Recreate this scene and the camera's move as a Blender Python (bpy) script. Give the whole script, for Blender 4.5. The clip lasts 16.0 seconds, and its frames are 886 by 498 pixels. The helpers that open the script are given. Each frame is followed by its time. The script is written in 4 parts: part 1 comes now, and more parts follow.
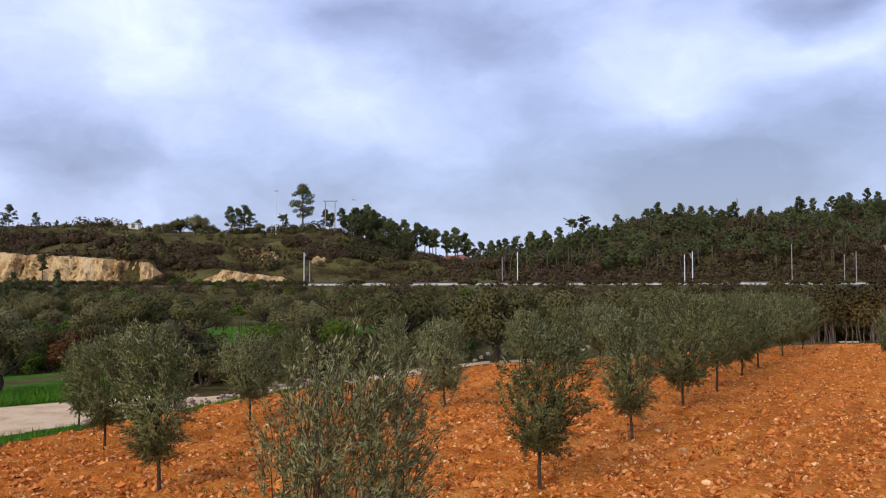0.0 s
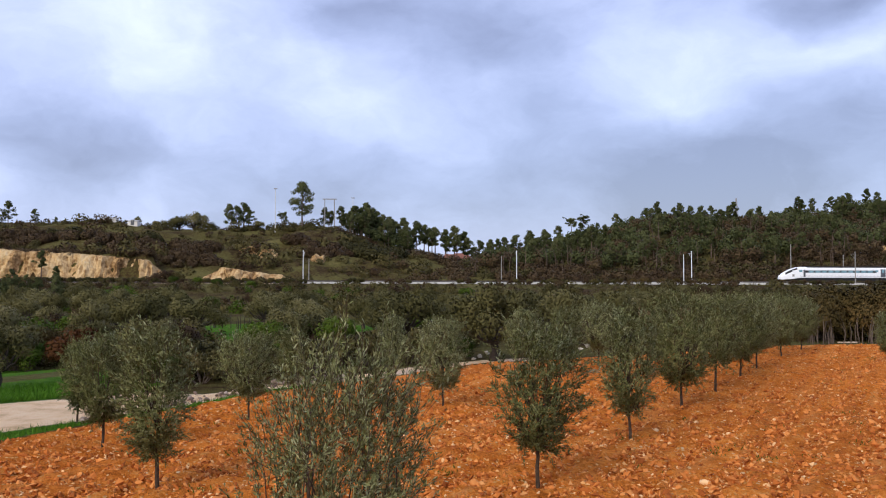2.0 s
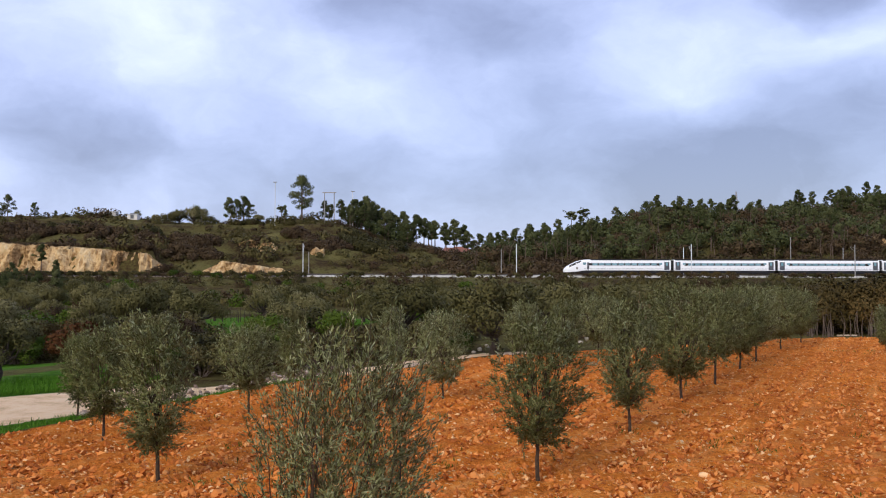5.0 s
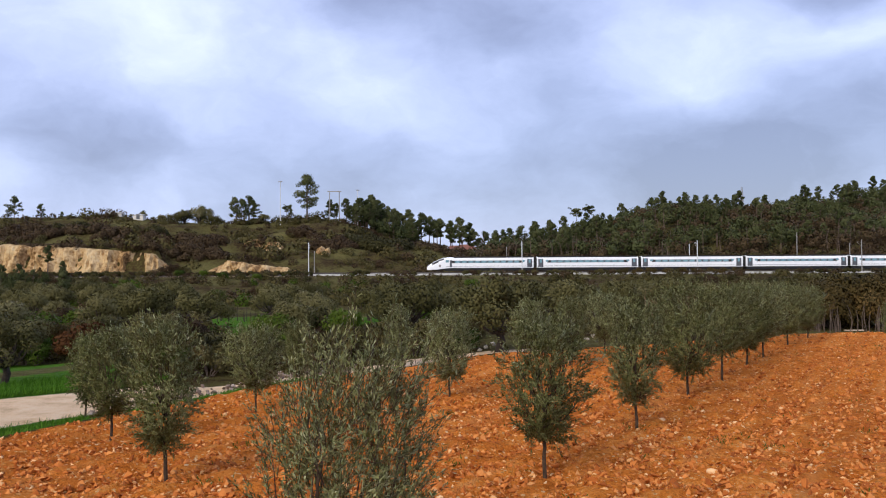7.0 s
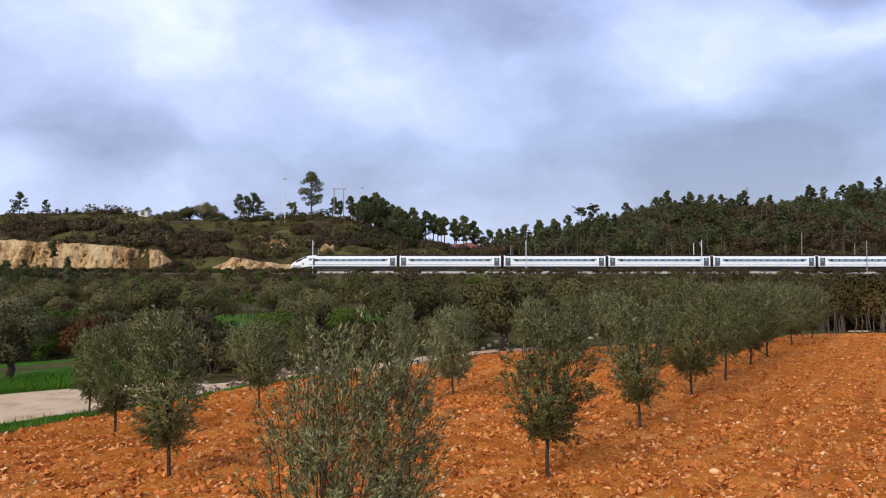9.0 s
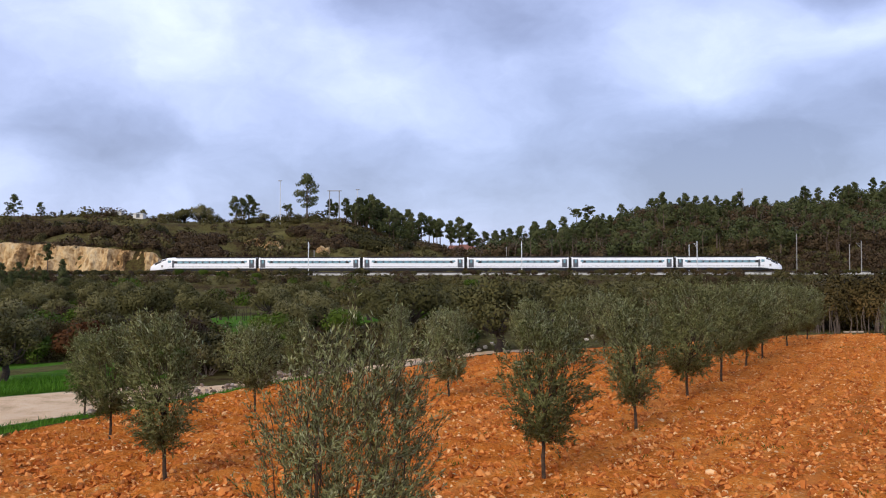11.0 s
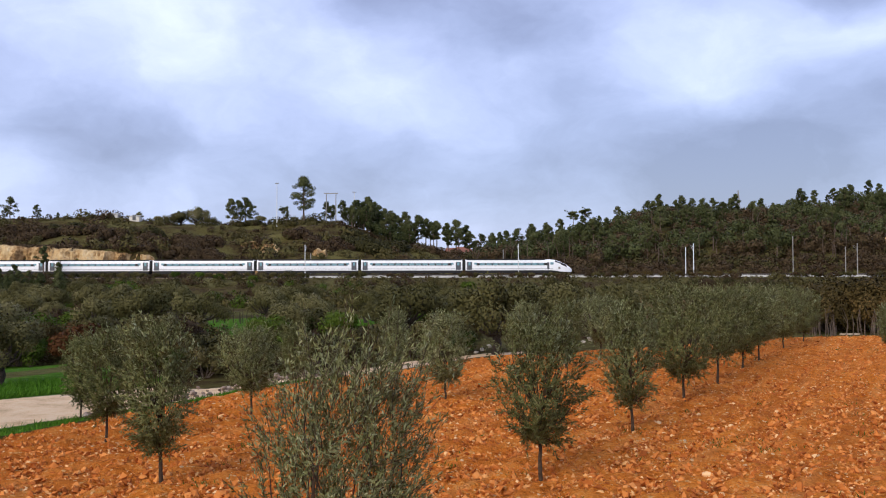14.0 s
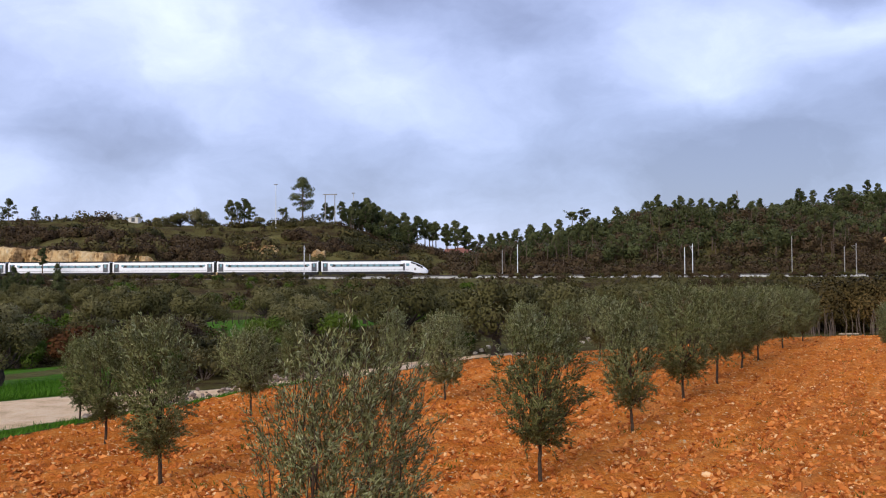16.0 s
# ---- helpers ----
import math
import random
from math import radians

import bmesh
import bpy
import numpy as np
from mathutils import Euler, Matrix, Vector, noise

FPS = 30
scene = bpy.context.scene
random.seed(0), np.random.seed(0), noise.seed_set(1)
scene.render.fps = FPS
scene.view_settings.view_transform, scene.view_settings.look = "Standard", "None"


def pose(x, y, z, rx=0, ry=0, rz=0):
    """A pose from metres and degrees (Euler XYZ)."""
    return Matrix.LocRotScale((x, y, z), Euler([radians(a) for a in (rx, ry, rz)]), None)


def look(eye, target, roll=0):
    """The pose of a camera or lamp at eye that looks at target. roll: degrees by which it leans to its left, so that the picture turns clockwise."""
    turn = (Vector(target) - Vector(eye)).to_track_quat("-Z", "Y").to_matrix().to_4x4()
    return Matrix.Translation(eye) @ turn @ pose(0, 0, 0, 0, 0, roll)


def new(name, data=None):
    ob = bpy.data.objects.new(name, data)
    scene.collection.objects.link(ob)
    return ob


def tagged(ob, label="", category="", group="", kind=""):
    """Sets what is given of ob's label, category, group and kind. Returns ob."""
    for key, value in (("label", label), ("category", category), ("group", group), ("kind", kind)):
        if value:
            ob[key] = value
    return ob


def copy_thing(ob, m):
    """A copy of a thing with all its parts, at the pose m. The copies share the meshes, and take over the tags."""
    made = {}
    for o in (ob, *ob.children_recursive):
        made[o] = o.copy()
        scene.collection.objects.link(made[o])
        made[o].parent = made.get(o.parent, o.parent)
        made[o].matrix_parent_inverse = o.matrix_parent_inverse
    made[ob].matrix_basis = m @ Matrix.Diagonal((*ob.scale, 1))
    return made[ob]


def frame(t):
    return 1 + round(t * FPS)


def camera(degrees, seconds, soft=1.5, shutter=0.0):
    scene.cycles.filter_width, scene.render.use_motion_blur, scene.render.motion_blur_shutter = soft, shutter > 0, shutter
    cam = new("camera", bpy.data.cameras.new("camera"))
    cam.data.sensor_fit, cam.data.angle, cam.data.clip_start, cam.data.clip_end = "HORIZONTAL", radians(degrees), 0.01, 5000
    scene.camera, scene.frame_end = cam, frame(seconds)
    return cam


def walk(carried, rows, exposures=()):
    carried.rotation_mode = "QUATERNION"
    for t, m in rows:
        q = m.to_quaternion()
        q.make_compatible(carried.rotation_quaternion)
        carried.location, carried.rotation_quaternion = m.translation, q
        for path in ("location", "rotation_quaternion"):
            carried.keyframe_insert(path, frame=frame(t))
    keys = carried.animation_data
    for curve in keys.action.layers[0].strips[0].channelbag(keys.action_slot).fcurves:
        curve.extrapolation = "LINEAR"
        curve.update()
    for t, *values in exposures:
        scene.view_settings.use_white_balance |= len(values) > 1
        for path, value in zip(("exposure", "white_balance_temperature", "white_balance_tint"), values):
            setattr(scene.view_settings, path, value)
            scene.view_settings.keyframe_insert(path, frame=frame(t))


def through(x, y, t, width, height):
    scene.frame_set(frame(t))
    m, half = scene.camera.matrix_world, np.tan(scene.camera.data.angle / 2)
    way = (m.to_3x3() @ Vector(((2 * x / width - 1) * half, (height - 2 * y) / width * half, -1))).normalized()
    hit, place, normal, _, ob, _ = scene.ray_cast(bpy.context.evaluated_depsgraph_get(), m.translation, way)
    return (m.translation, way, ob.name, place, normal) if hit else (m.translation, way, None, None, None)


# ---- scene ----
cam = camera(55.19, 16.0, soft=1.1)

EYE = 3.2
EDGE_X = [-40, -20, -14, -8.6, -5.7, -3.9, 1.9, 10, 17, 24, 90]
EDGE_Y = [-46, -6, 7, 16.4, 22.3, 24.9, 32.4, 37.5, 41.7, 43.5, 52]
CREST_U = [-.9, -.52, -.42, -.356, -.2, -.163, -.12, -.09, -.04, .03, .08, .144, .25, .34, .41, .52, .9]
CREST_V = [.066, .064, .057, .058, .059, .063, .055, .042, .024, .014, .021, .034, .057, .064, .068, .075, .08]


def ramp(a, b, v):
    t = np.clip((np.asarray(v, float) - a) / (b - a), 0, 1)
    return t * t * (3 - 2 * t)


def beyond(x, y):
    """How far a place lies outside the tilled field."""
    return (np.asarray(y, float) - np.interp(x, EDGE_X, EDGE_Y)) * .72


def height(x, y):
    """The lie of the land: flat field, shallow grove, railway shelf, two hills."""
    x, y = np.asarray(x, float), np.asarray(y, float)
    s = beyond(x, y)
    z = -.25 * ramp(.1, 1.3, s) - 1.7 * ramp(6, 50, s)
    z = z + .05 * np.sin(x * .7 + 1) * np.sin(y * .45) + .12 * np.sin(x * .11) * np.sin(y * .13) * ramp(10, 30, s)
    z = z + (2.05 - z) * ramp(150, 202, y)
    far = np.maximum(y, 60)
    u = x / far
    top = 310 + 50 * ramp(-.05, .15, u)
    crest = EYE + np.interp(u, CREST_U, CREST_V) * top
    t = np.clip((y - 219) / (top - 219), 0, 1)
    rise = (crest - 2.05) * (1 - (1 - t) ** 1.5)
    rise = rise + ramp(219, 260, y) * (1.6 * np.sin(x * .06 + y * .03) + .9 * np.sin(x * .13 - y * .11))
    shelf = 7.6 * ramp(-.56, -.53, u) * (1 - ramp(-.345, -.325, u)) * ramp(222.5, 226, y)
    rise = np.maximum(rise, shelf)
    back = ramp(top, top + 500, y) * (crest + 4) * (1 - ramp(-.12, 0, u) * (1 - ramp(.05, .2, u)) * .5)
    return z + np.where(y > 219, rise, 0) - back * np.where(y > top, 1, 0)


PATH = [
    (0.0, pose(0, 0, EYE, 92.138, 0.121, 0.000)),
    (0.5, pose(0, 0, EYE, 92.097, -0.100, 0.006)),
    (1.0, pose(0, 0, EYE, 92.097, -0.282, -0.065)),
    (1.5, pose(0, 0, EYE, 92.079, -0.327, -0.103)),
    (2.0, pose(0, 0, EYE, 92.042, -0.152, -0.063)),
    (2.5, pose(0, 0, EYE, 92.023, 0.039, -0.011)),
    (3.0, pose(0, 0, EYE, 91.929, -0.030, -0.065)),
    (3.5, pose(0, 0, EYE, 91.873, -0.094, -0.122)),
    (4.0, pose(0, 0, EYE, 91.751, -0.109, -0.110)),
    (6.5, pose(0, 0, EYE, 91.496, 0.111, 0.178)),
    (7.0, pose(0, 0, EYE, 91.460, 0.334, 0.304)),
    (7.5, pose(0, 0, EYE, 91.478, 0.268, 0.385)),
    (8.0, pose(0, 0, EYE, 91.429, 0.250, 0.446)),
    (8.5, pose(0, 0, EYE, 91.372, 0.086, 0.554)),
    (9.0, pose(0, 0, EYE, 91.335, -0.030, 0.572)),
    (11.5, pose(0, 0, EYE, 91.493, 0.071, 0.198)),
    (12.0, pose(0, 0, EYE, 91.526, -0.118, 0.125)),
    (12.5, pose(0, 0, EYE, 91.537, -0.185, 0.080)),
    (13.0, pose(0, 0, EYE, 91.560, 0.130, 0.099)),
    (13.5, pose(0, 0, EYE, 91.605, 0.239, 0.065)),
    (14.0, pose(0, 0, EYE, 91.616, 0.131, 0.065)),
    (14.5, pose(0, 0, EYE, 91.648, -0.078, -0.034)),
    (15.0, pose(0, 0, EYE, 91.686, 0.001, -0.092)),
    (15.5, pose(0, 0, EYE, 91.700, 0.149, -0.010)),
    (16.0, pose(0, 0, EYE, 91.670, 0.277, 0.007))
]
walk(cam, PATH)

# ---- sky and light ----
sun_turn, sun_high = 212, 32
world = bpy.data.worlds.new("sky")
scene.world = world
world.use_nodes = True
wn = world.node_tree
sky = wn.nodes.new("ShaderNodeTexSky")
sky.sky_type, sky.sun_disc = "NISHITA", False
sky.sun_elevation, sky.sun_rotation = radians(sun_high), radians(sun_turn)
wn.links.new(sky.outputs[0], wn.nodes["Background"].inputs[0])
wn.nodes["Background"].inputs[1].default_value = 0.06
sun = new("sun", bpy.data.lights.new("sun", "SUN"))
sun.data.energy, sun.data.angle, sun.data.color = 5.0, radians(38), (1, .90, .74)
a, e = radians(sun_turn), radians(sun_high)
sun.matrix_world = look((math.sin(a) * math.cos(e) * 100, math.cos(a) * math.cos(e) * 100, math.sin(e) * 100), (0, 0, 0))
scene.view_settings.exposure = 0.0


# ---- materials ----
class Nodes:
    """Short hand for a material's node tree."""

    def __init__(self, name):
        self.m = bpy.data.materials.new(name)
        self.m.use_nodes = True
        self.t = self.m.node_tree
        self.p = self.t.nodes["Principled BSDF"]
        self.o = self.t.nodes["Material Output"]

    def add(self, kind, operation="", use_clamp=False, data_type="", layer_name="", interpolation_type=""):
        n = self.t.nodes.new("ShaderNode" + kind)
        if operation:
            n.operation = operation
        if use_clamp:
            n.use_clamp = True
        if data_type:
            n.data_type = data_type
        if layer_name:
            n.layer_name = layer_name
        if interpolation_type:
            n.interpolation_type = interpolation_type
        return n

    def put(self, socket, v):
        if isinstance(v, bpy.types.NodeSocket):
            self.t.links.new(v, socket)
        else:
            socket.default_value = v

    def noise(self, scale, detail=4, at=None, rough=.55):
        n = self.add("TexNoise")
        n.inputs["Scale"].default_value, n.inputs["Detail"].default_value = scale, detail
        n.inputs["Roughness"].default_value = rough
        self.put(n.inputs["Vector"], at if at is not None else self.where())
        return n.outputs["Fac"]

    def where(self):
        return self.add("NewGeometry").outputs["Position"]

    def own(self):
        return self.add("TexCoord").outputs["Object"]

    def math(self, op, a, b=0.0, clamp=False):
        n = self.add("Math", operation=op, use_clamp=clamp)
        self.put(n.inputs[0], a)
        self.put(n.inputs[1], b)
        return n.outputs[0]

    def ramp(self, fac, *stops):
        n = self.add("ValToRGB")
        while len(n.color_ramp.elements) < len(stops):
            n.color_ramp.elements.new(.5)
        for el, (p, c) in zip(n.color_ramp.elements, stops):
            el.position, el.color = p, (*c, 1)
        self.put(n.inputs[0], fac)
        return n.outputs[0]

    def mix(self, fac, a, b):
        n = self.add("Mix", data_type="RGBA")
        self.put(n.inputs[0], fac)
        self.put(n.inputs[6], a if isinstance(a, bpy.types.NodeSocket) else (*a, 1))
        self.put(n.inputs[7], b if isinstance(b, bpy.types.NodeSocket) else (*b, 1))
        return n.outputs[2]

    def bump(self, h, dist, strength=.6):
        n = self.add("Bump")
        n.inputs["Strength"].default_value, n.inputs["Distance"].default_value = strength, dist
        self.put(n.inputs["Height"], h)
        self.put(self.p.inputs["Normal"], n.outputs[0])

    def done(self, colour, rough=.8, metal=0.0, spec=.3):
        self.put(self.p.inputs["Base Color"], colour if isinstance(colour, bpy.types.NodeSocket) else (*colour, 1))
        self.put(self.p.inputs["Roughness"], rough)
        self.p.inputs["Metallic"].default_value = metal
        self.p.inputs["Specular IOR Level"].default_value = spec
        return self.m


def plain(name, dark, light, scale=3.0, rough=.7, metal=0.0, bump=0.0, spec=.3, local=True):
    """A surface with two-scale mottling between two tones."""
    n = Nodes(name)
    at = n.own() if local else n.where()
    f = n.math("ADD", n.math("MULTIPLY", n.noise(scale, 3, at), .65), n.math("MULTIPLY", n.noise(scale * 9, 4, at), .35))
    if bump:
        n.bump(n.noise(scale * 7, 5, at), bump)
    return n.done(n.ramp(f, (.35, dark), (.65, light)), rough, metal, spec)


def foliage(name, tones, rough=.6, through=.25, spread=.25, single=.45, patch=.5):
    """Leaves: each has its own tone, each bough and each plant leans to its own."""
    n = Nodes(name)
    isl = n.add("NewGeometry").outputs["Random Per Island"]
    obj = n.add("ObjectInfo").outputs["Random"]
    bough = n.math("MULTIPLY_ADD", n.noise(patch, 3, n.own()), 2.4, True)
    n.t.nodes[-1].inputs[2].default_value = -.7
    rest = n.math("ADD", n.math("MULTIPLY", isl, single), n.math("MULTIPLY", bough, 1 - single))
    f = n.math("ADD", n.math("MULTIPLY", rest, 1 - spread), n.math("MULTIPLY", obj, spread))
    col = n.ramp(f, *[(i / max(1, len(tones) - 1), c) for i, c in enumerate(tones)])
    n.done(col, rough, 0, .06)
    tr = n.add("BsdfTranslucent")
    n.put(tr.inputs["Color"], col)
    mx = n.add("MixShader")
    mx.inputs[0].default_value = through
    n.t.links.new(n.p.outputs[0], mx.inputs[1])
    n.t.links.new(tr.outputs[0], mx.inputs[2])
    n.t.links.new(mx.outputs[0], n.o.inputs["Surface"])
    return n.m


def rubble(name, *tones):
    """Broken stone: each piece has its own tone, with a grain over it."""
    n = Nodes(name)
    isl = n.add("NewGeometry").outputs["Random Per Island"]
    obj = n.add("ObjectInfo").outputs["Random"]
    f = n.math("FRACT", n.math("ADD", isl, obj))
    f = n.math("ADD", n.math("MULTIPLY", f, .75), n.math("MULTIPLY", n.noise(26, 4), .25))
    n.bump(n.noise(60, 4), .006)
    return n.done(n.ramp(f, *[(.06 + .86 * i / (len(tones) - 1), c) for i, c in enumerate(tones)]), .93, 0, .12)


def ground_material():
    n = Nodes("ground")
    at = n.where()
    sep = n.add("SeparateColor")
    vc = n.add("VertexColor", layer_name="cover")
    n.put(sep.inputs[0], vc.outputs[0])
    soil_w, path_w, grass_w = sep.outputs[0], sep.outputs[1], sep.outputs[2]
    big, mid, fine = n.noise(.16, 3, at), n.noise(1.7, 5, at), n.noise(14, 6, at, .7)
    soil = n.ramp(n.math("ADD", n.math("MULTIPLY", mid, .45), n.math("MULTIPLY", fine, .55)),
                  (.35, (.18, .044, .007)), (.46, (.64, .175, .023)), (.55, (.80, .262, .042)), (.68, (.86, .46, .15)))
    soil = n.mix(n.ramp(big, (.45, (0, 0, 0)), (.7, (.55, .55, .55))), soil, (.40, .095, .016))
    lane = n.add("Mapping")
    lane.vector_type = "TEXTURE"
    lane.inputs["Rotation"].default_value, lane.inputs["Scale"].default_value = (0, 0, radians(-29.4)), (.62, 12, 1)
    n.put(lane.inputs[0], at)
    lanes = n.noise(1, 4, lane.outputs[0], .6)
    soil = n.mix(n.ramp(lanes, (.50, (0, 0, 0)), (.60, (.38, .38, .38))), soil, (.40, .11, .024))
    soil = n.mix(n.ramp(lanes, (.36, (.5, .5, .5)), (.45, (0, 0, 0))), soil, (.70, .27, .075))
    chip = n.add("TexVoronoi")
    chip.inputs["Scale"].default_value, chip.inputs["Randomness"].default_value = 13, 1
    n.put(chip.inputs["Vector"], at)
    pick = n.add("SeparateColor")
    n.put(pick.inputs[0], chip.outputs["Color"])
    size = n.math("MULTIPLY_ADD", pick.outputs[1], .42)
    n.t.nodes[-1].inputs[2].default_value = .10
    flake = n.math("MULTIPLY", n.math("LESS_THAN", chip.outputs["Distance"], size), n.math("GREATER_THAN", pick.outputs[0], .52))
    tone = n.ramp(pick.outputs[2], (0, (.50, .16, .028)), (.45, (.72, .31, .08)), (.8, (.80, .48, .20)), (1, (.84, .60, .34)))
    soil = n.mix(n.math("MULTIPLY", flake, .85), soil, tone)
    path = n.ramp(n.math("ADD", n.math("MULTIPLY", mid, .6), n.math("MULTIPLY", fine, .4)),
                  (.33, (.60, .40, .22)), (.5, (.84, .60, .37)), (.7, (.90, .72, .50)))
    grass = n.ramp(n.math("ADD", n.math("MULTIPLY", mid, .5), n.math("MULTIPLY", fine, .5)),
                   (.3, (.030, .066, .007)), (.5, (.060, .145, .012)), (.7, (.12, .21, .026)))
    scrub = n.ramp(n.math("ADD", n.math("MULTIPLY", n.noise(.07, 5, at), .6), n.math("MULTIPLY", mid, .4)),
                   (.36, (.022, .014, .008)), (.44, (.052, .034, .015)), (.50, (.080, .066, .022)), (.58, (.105, .096, .032)), (.70, (.19, .14, .06)))
    jag = n.math("SUBTRACT", n.noise(2.6, 5, at), .5)

    def edge(w):
        return n.math("MULTIPLY", n.math("SUBTRACT", n.math("ADD", w, n.math("MULTIPLY", jag, .9)), .35), 3.5, True)

    col = n.mix(edge(grass_w), scrub, grass)
    col = n.mix(edge(path_w), col, path)
    col = n.mix(edge(soil_w), col, soil)
    n.bump(n.math("ADD", n.math("ADD", n.math("MULTIPLY", mid, .5), n.math("MULTIPLY", fine, .7)), n.math("MULTIPLY", n.math("MULTIPLY", flake, soil_w), .35)), .16, 1.0)
    return n.done(col, .97, 0, .03)


M = {
    "ground": ground_material(),
    "stone": rubble("stone", (.50, .20, .06), (.66, .30, .10), (.74, .40, .155), (.80, .52, .27)),
    "clod": rubble("clod", (.24, .062, .014), (.40, .115, .024), (.56, .185, .042), (.68, .27, .075)),
    "rubble": rubble("rubble", (.07, .048, .038), (.15, .105, .08), (.27, .20, .155), (.48, .39, .31)),
    "pale stone": plain("pale stone", (.34, .28, .21), (.62, .55, .44), 3, .9, 0, .02),
    "cliff": None,
    "bark": plain("bark", (.030, .019, .011), (.085, .054, .032), 14, .9, 0, .01),
    "old bark": plain("old bark", (.022, .016, .012), (.07, .052, .04), 6, .95, 0, .03),
    "pine bark": plain("pine bark", (.06, .042, .032), (.17, .12, .088), 3, .95, 0, .03),
    "bare stem": plain("bare stem", (.07, .05, .036), (.18, .13, .10), 4, .9),
    "olive leaf": foliage("olive leaf", [(0.062, 0.069, 0.021), (0.123, 0.132, 0.043), (0.196, 0.204, 0.076), (0.306, 0.311, 0.139), (0.612, 0.620, 0.379)], single=.7, patch=3),
    # paler copy of the olive leaf: silvery tone with sun highlights put in
    "top-lit olive leaf": foliage("top-lit olive leaf", [(0.102, 0.115, 0.040), (0.204, 0.221, 0.096), (0.340, 0.357, 0.192), (0.493, 0.510, 0.336)], single=.8, patch=4),
    "grove leaf": foliage("grove leaf", [(0.026, 0.026, 0.011), (0.086, 0.079, 0.027), (0.155, 0.138, 0.055), (0.259, 0.224, 0.115)], through=.14, spread=0.5, single=.2, patch=0.7),
    # pine tones are lifted and greyed: distance haze put into the colour
    "pine leaf": foliage("pine leaf", [(0.019, 0.027, 0.009), (0.057, 0.068, 0.024), (0.102, 0.111, 0.043), (0.166, 0.159, 0.074)], through=.14, spread=0.4, single=.3, patch=0.35),
    "bush leaf": foliage("bush leaf", [(0.016, 0.017, 0.008), (0.052, 0.048, 0.017), (0.103, 0.086, 0.031), (0.160, 0.128, 0.055)], through=.14, spread=0.4, single=.2, patch=0.7),
    "brown leaf": foliage("brown leaf", [(0.023, 0.014, 0.009), (0.056, 0.035, 0.019), (0.090, 0.061, 0.032), (0.136, 0.102, 0.051)], through=.14, spread=0.3, single=.3, patch=0.7),
    "dark leaf": foliage("dark leaf", [(0.021, 0.015, 0.007), (0.055, 0.042, 0.013), (0.111, 0.074, 0.025), (0.191, 0.112, 0.040)], through=.1, spread=0.4, single=.3, patch=0.7),
    "red leaf": foliage("red leaf", [(.040, .016, .007), (.085, .034, .012), (.12, .062, .02)], spread=.4),
    "green leaf": foliage("green leaf", [(0.022, 0.041, 0.006), (0.060, 0.096, 0.012), (0.120, 0.168, 0.022)], spread=.5),
    "dry leaf": foliage("dry leaf", [(.20, .13, .07), (.30, .20, .11), (.36, .27, .16)], spread=.3),
    "grass blade": foliage("grass blade", [(.030, .072, .007), (.062, .155, .012), (.11, .23, .026)], spread=.1),
    "white paint": plain("white paint", (.82, .83, .84), (.89, .90, .91), 1.5, .35, 0, 0, .5),
    "pale grey paint": plain("pale grey paint", (.40, .42, .45), (.50, .52, .55), 2, .4, 0, 0, .5),
    "grey paint": plain("grey paint", (.055, .060, .070), (.10, .105, .115), 2, .4, 0, 0, .5),
    "black paint": plain("black paint", (.008, .008, .009), (.022, .021, .02), 2, .5),
    "roof grey": plain("roof grey", (.012, .012, .013), (.035, .035, .037), 2, .6),
    # teal tint, brightened: the reflected sky is put into the base colour
    "train glass": plain("train glass", (.13, .27, .31), (.22, .40, .45), .8, .06, 0, 0, .9),
    "steel": plain("steel", (.05, .04, .033), (.11, .09, .075), 5, .7, .3),
    "ballast": plain("ballast", (.03, .025, .02), (.09, .075, .06), 4, .95, 0, .05),
    "concrete": plain("concrete", (.42, .41, .39), (.66, .65, .62), 1.2, .85, 0, .01),
    "mast paint": plain("mast paint", (.55, .56, .56), (.76, .77, .77), 2, .5),
    "dull mast": plain("dull mast", (.20, .185, .17), (.36, .34, .31), 2, .6),
    "plaster": plain("plaster", (.58, .54, .48), (.75, .72, .66), 1, .9),
    "roof tile": plain("roof tile", (.22, .085, .06), (.36, .16, .115), 2, .85),
    "plank": plain("plank", (.42, .32, .22), (.58, .47, .35), 4, .8),
}


def cliff_material():
    n = Nodes("cliff")
    at = n.where()
    streak = n.add("Mapping")
    streak.inputs["Scale"].default_value = (1, 1, .22)
    n.put(streak.inputs[0], at)
    f = n.math("ADD", n.math("MULTIPLY", n.noise(.25, 6, streak.outputs[0]), .6), n.math("MULTIPLY", n.noise(1.2, 6, at), .4))
    n.bump(n.noise(.8, 6, streak.outputs[0]), 1.1, .9)
    return n.done(n.ramp(f, (.37, (.09, .05, .022)), (.46, (.32, .19, .08)), (.55, (.54, .37, .18)), (.70, (.66, .52, .31))), .95, 0, .1)


M["cliff"] = cliff_material()


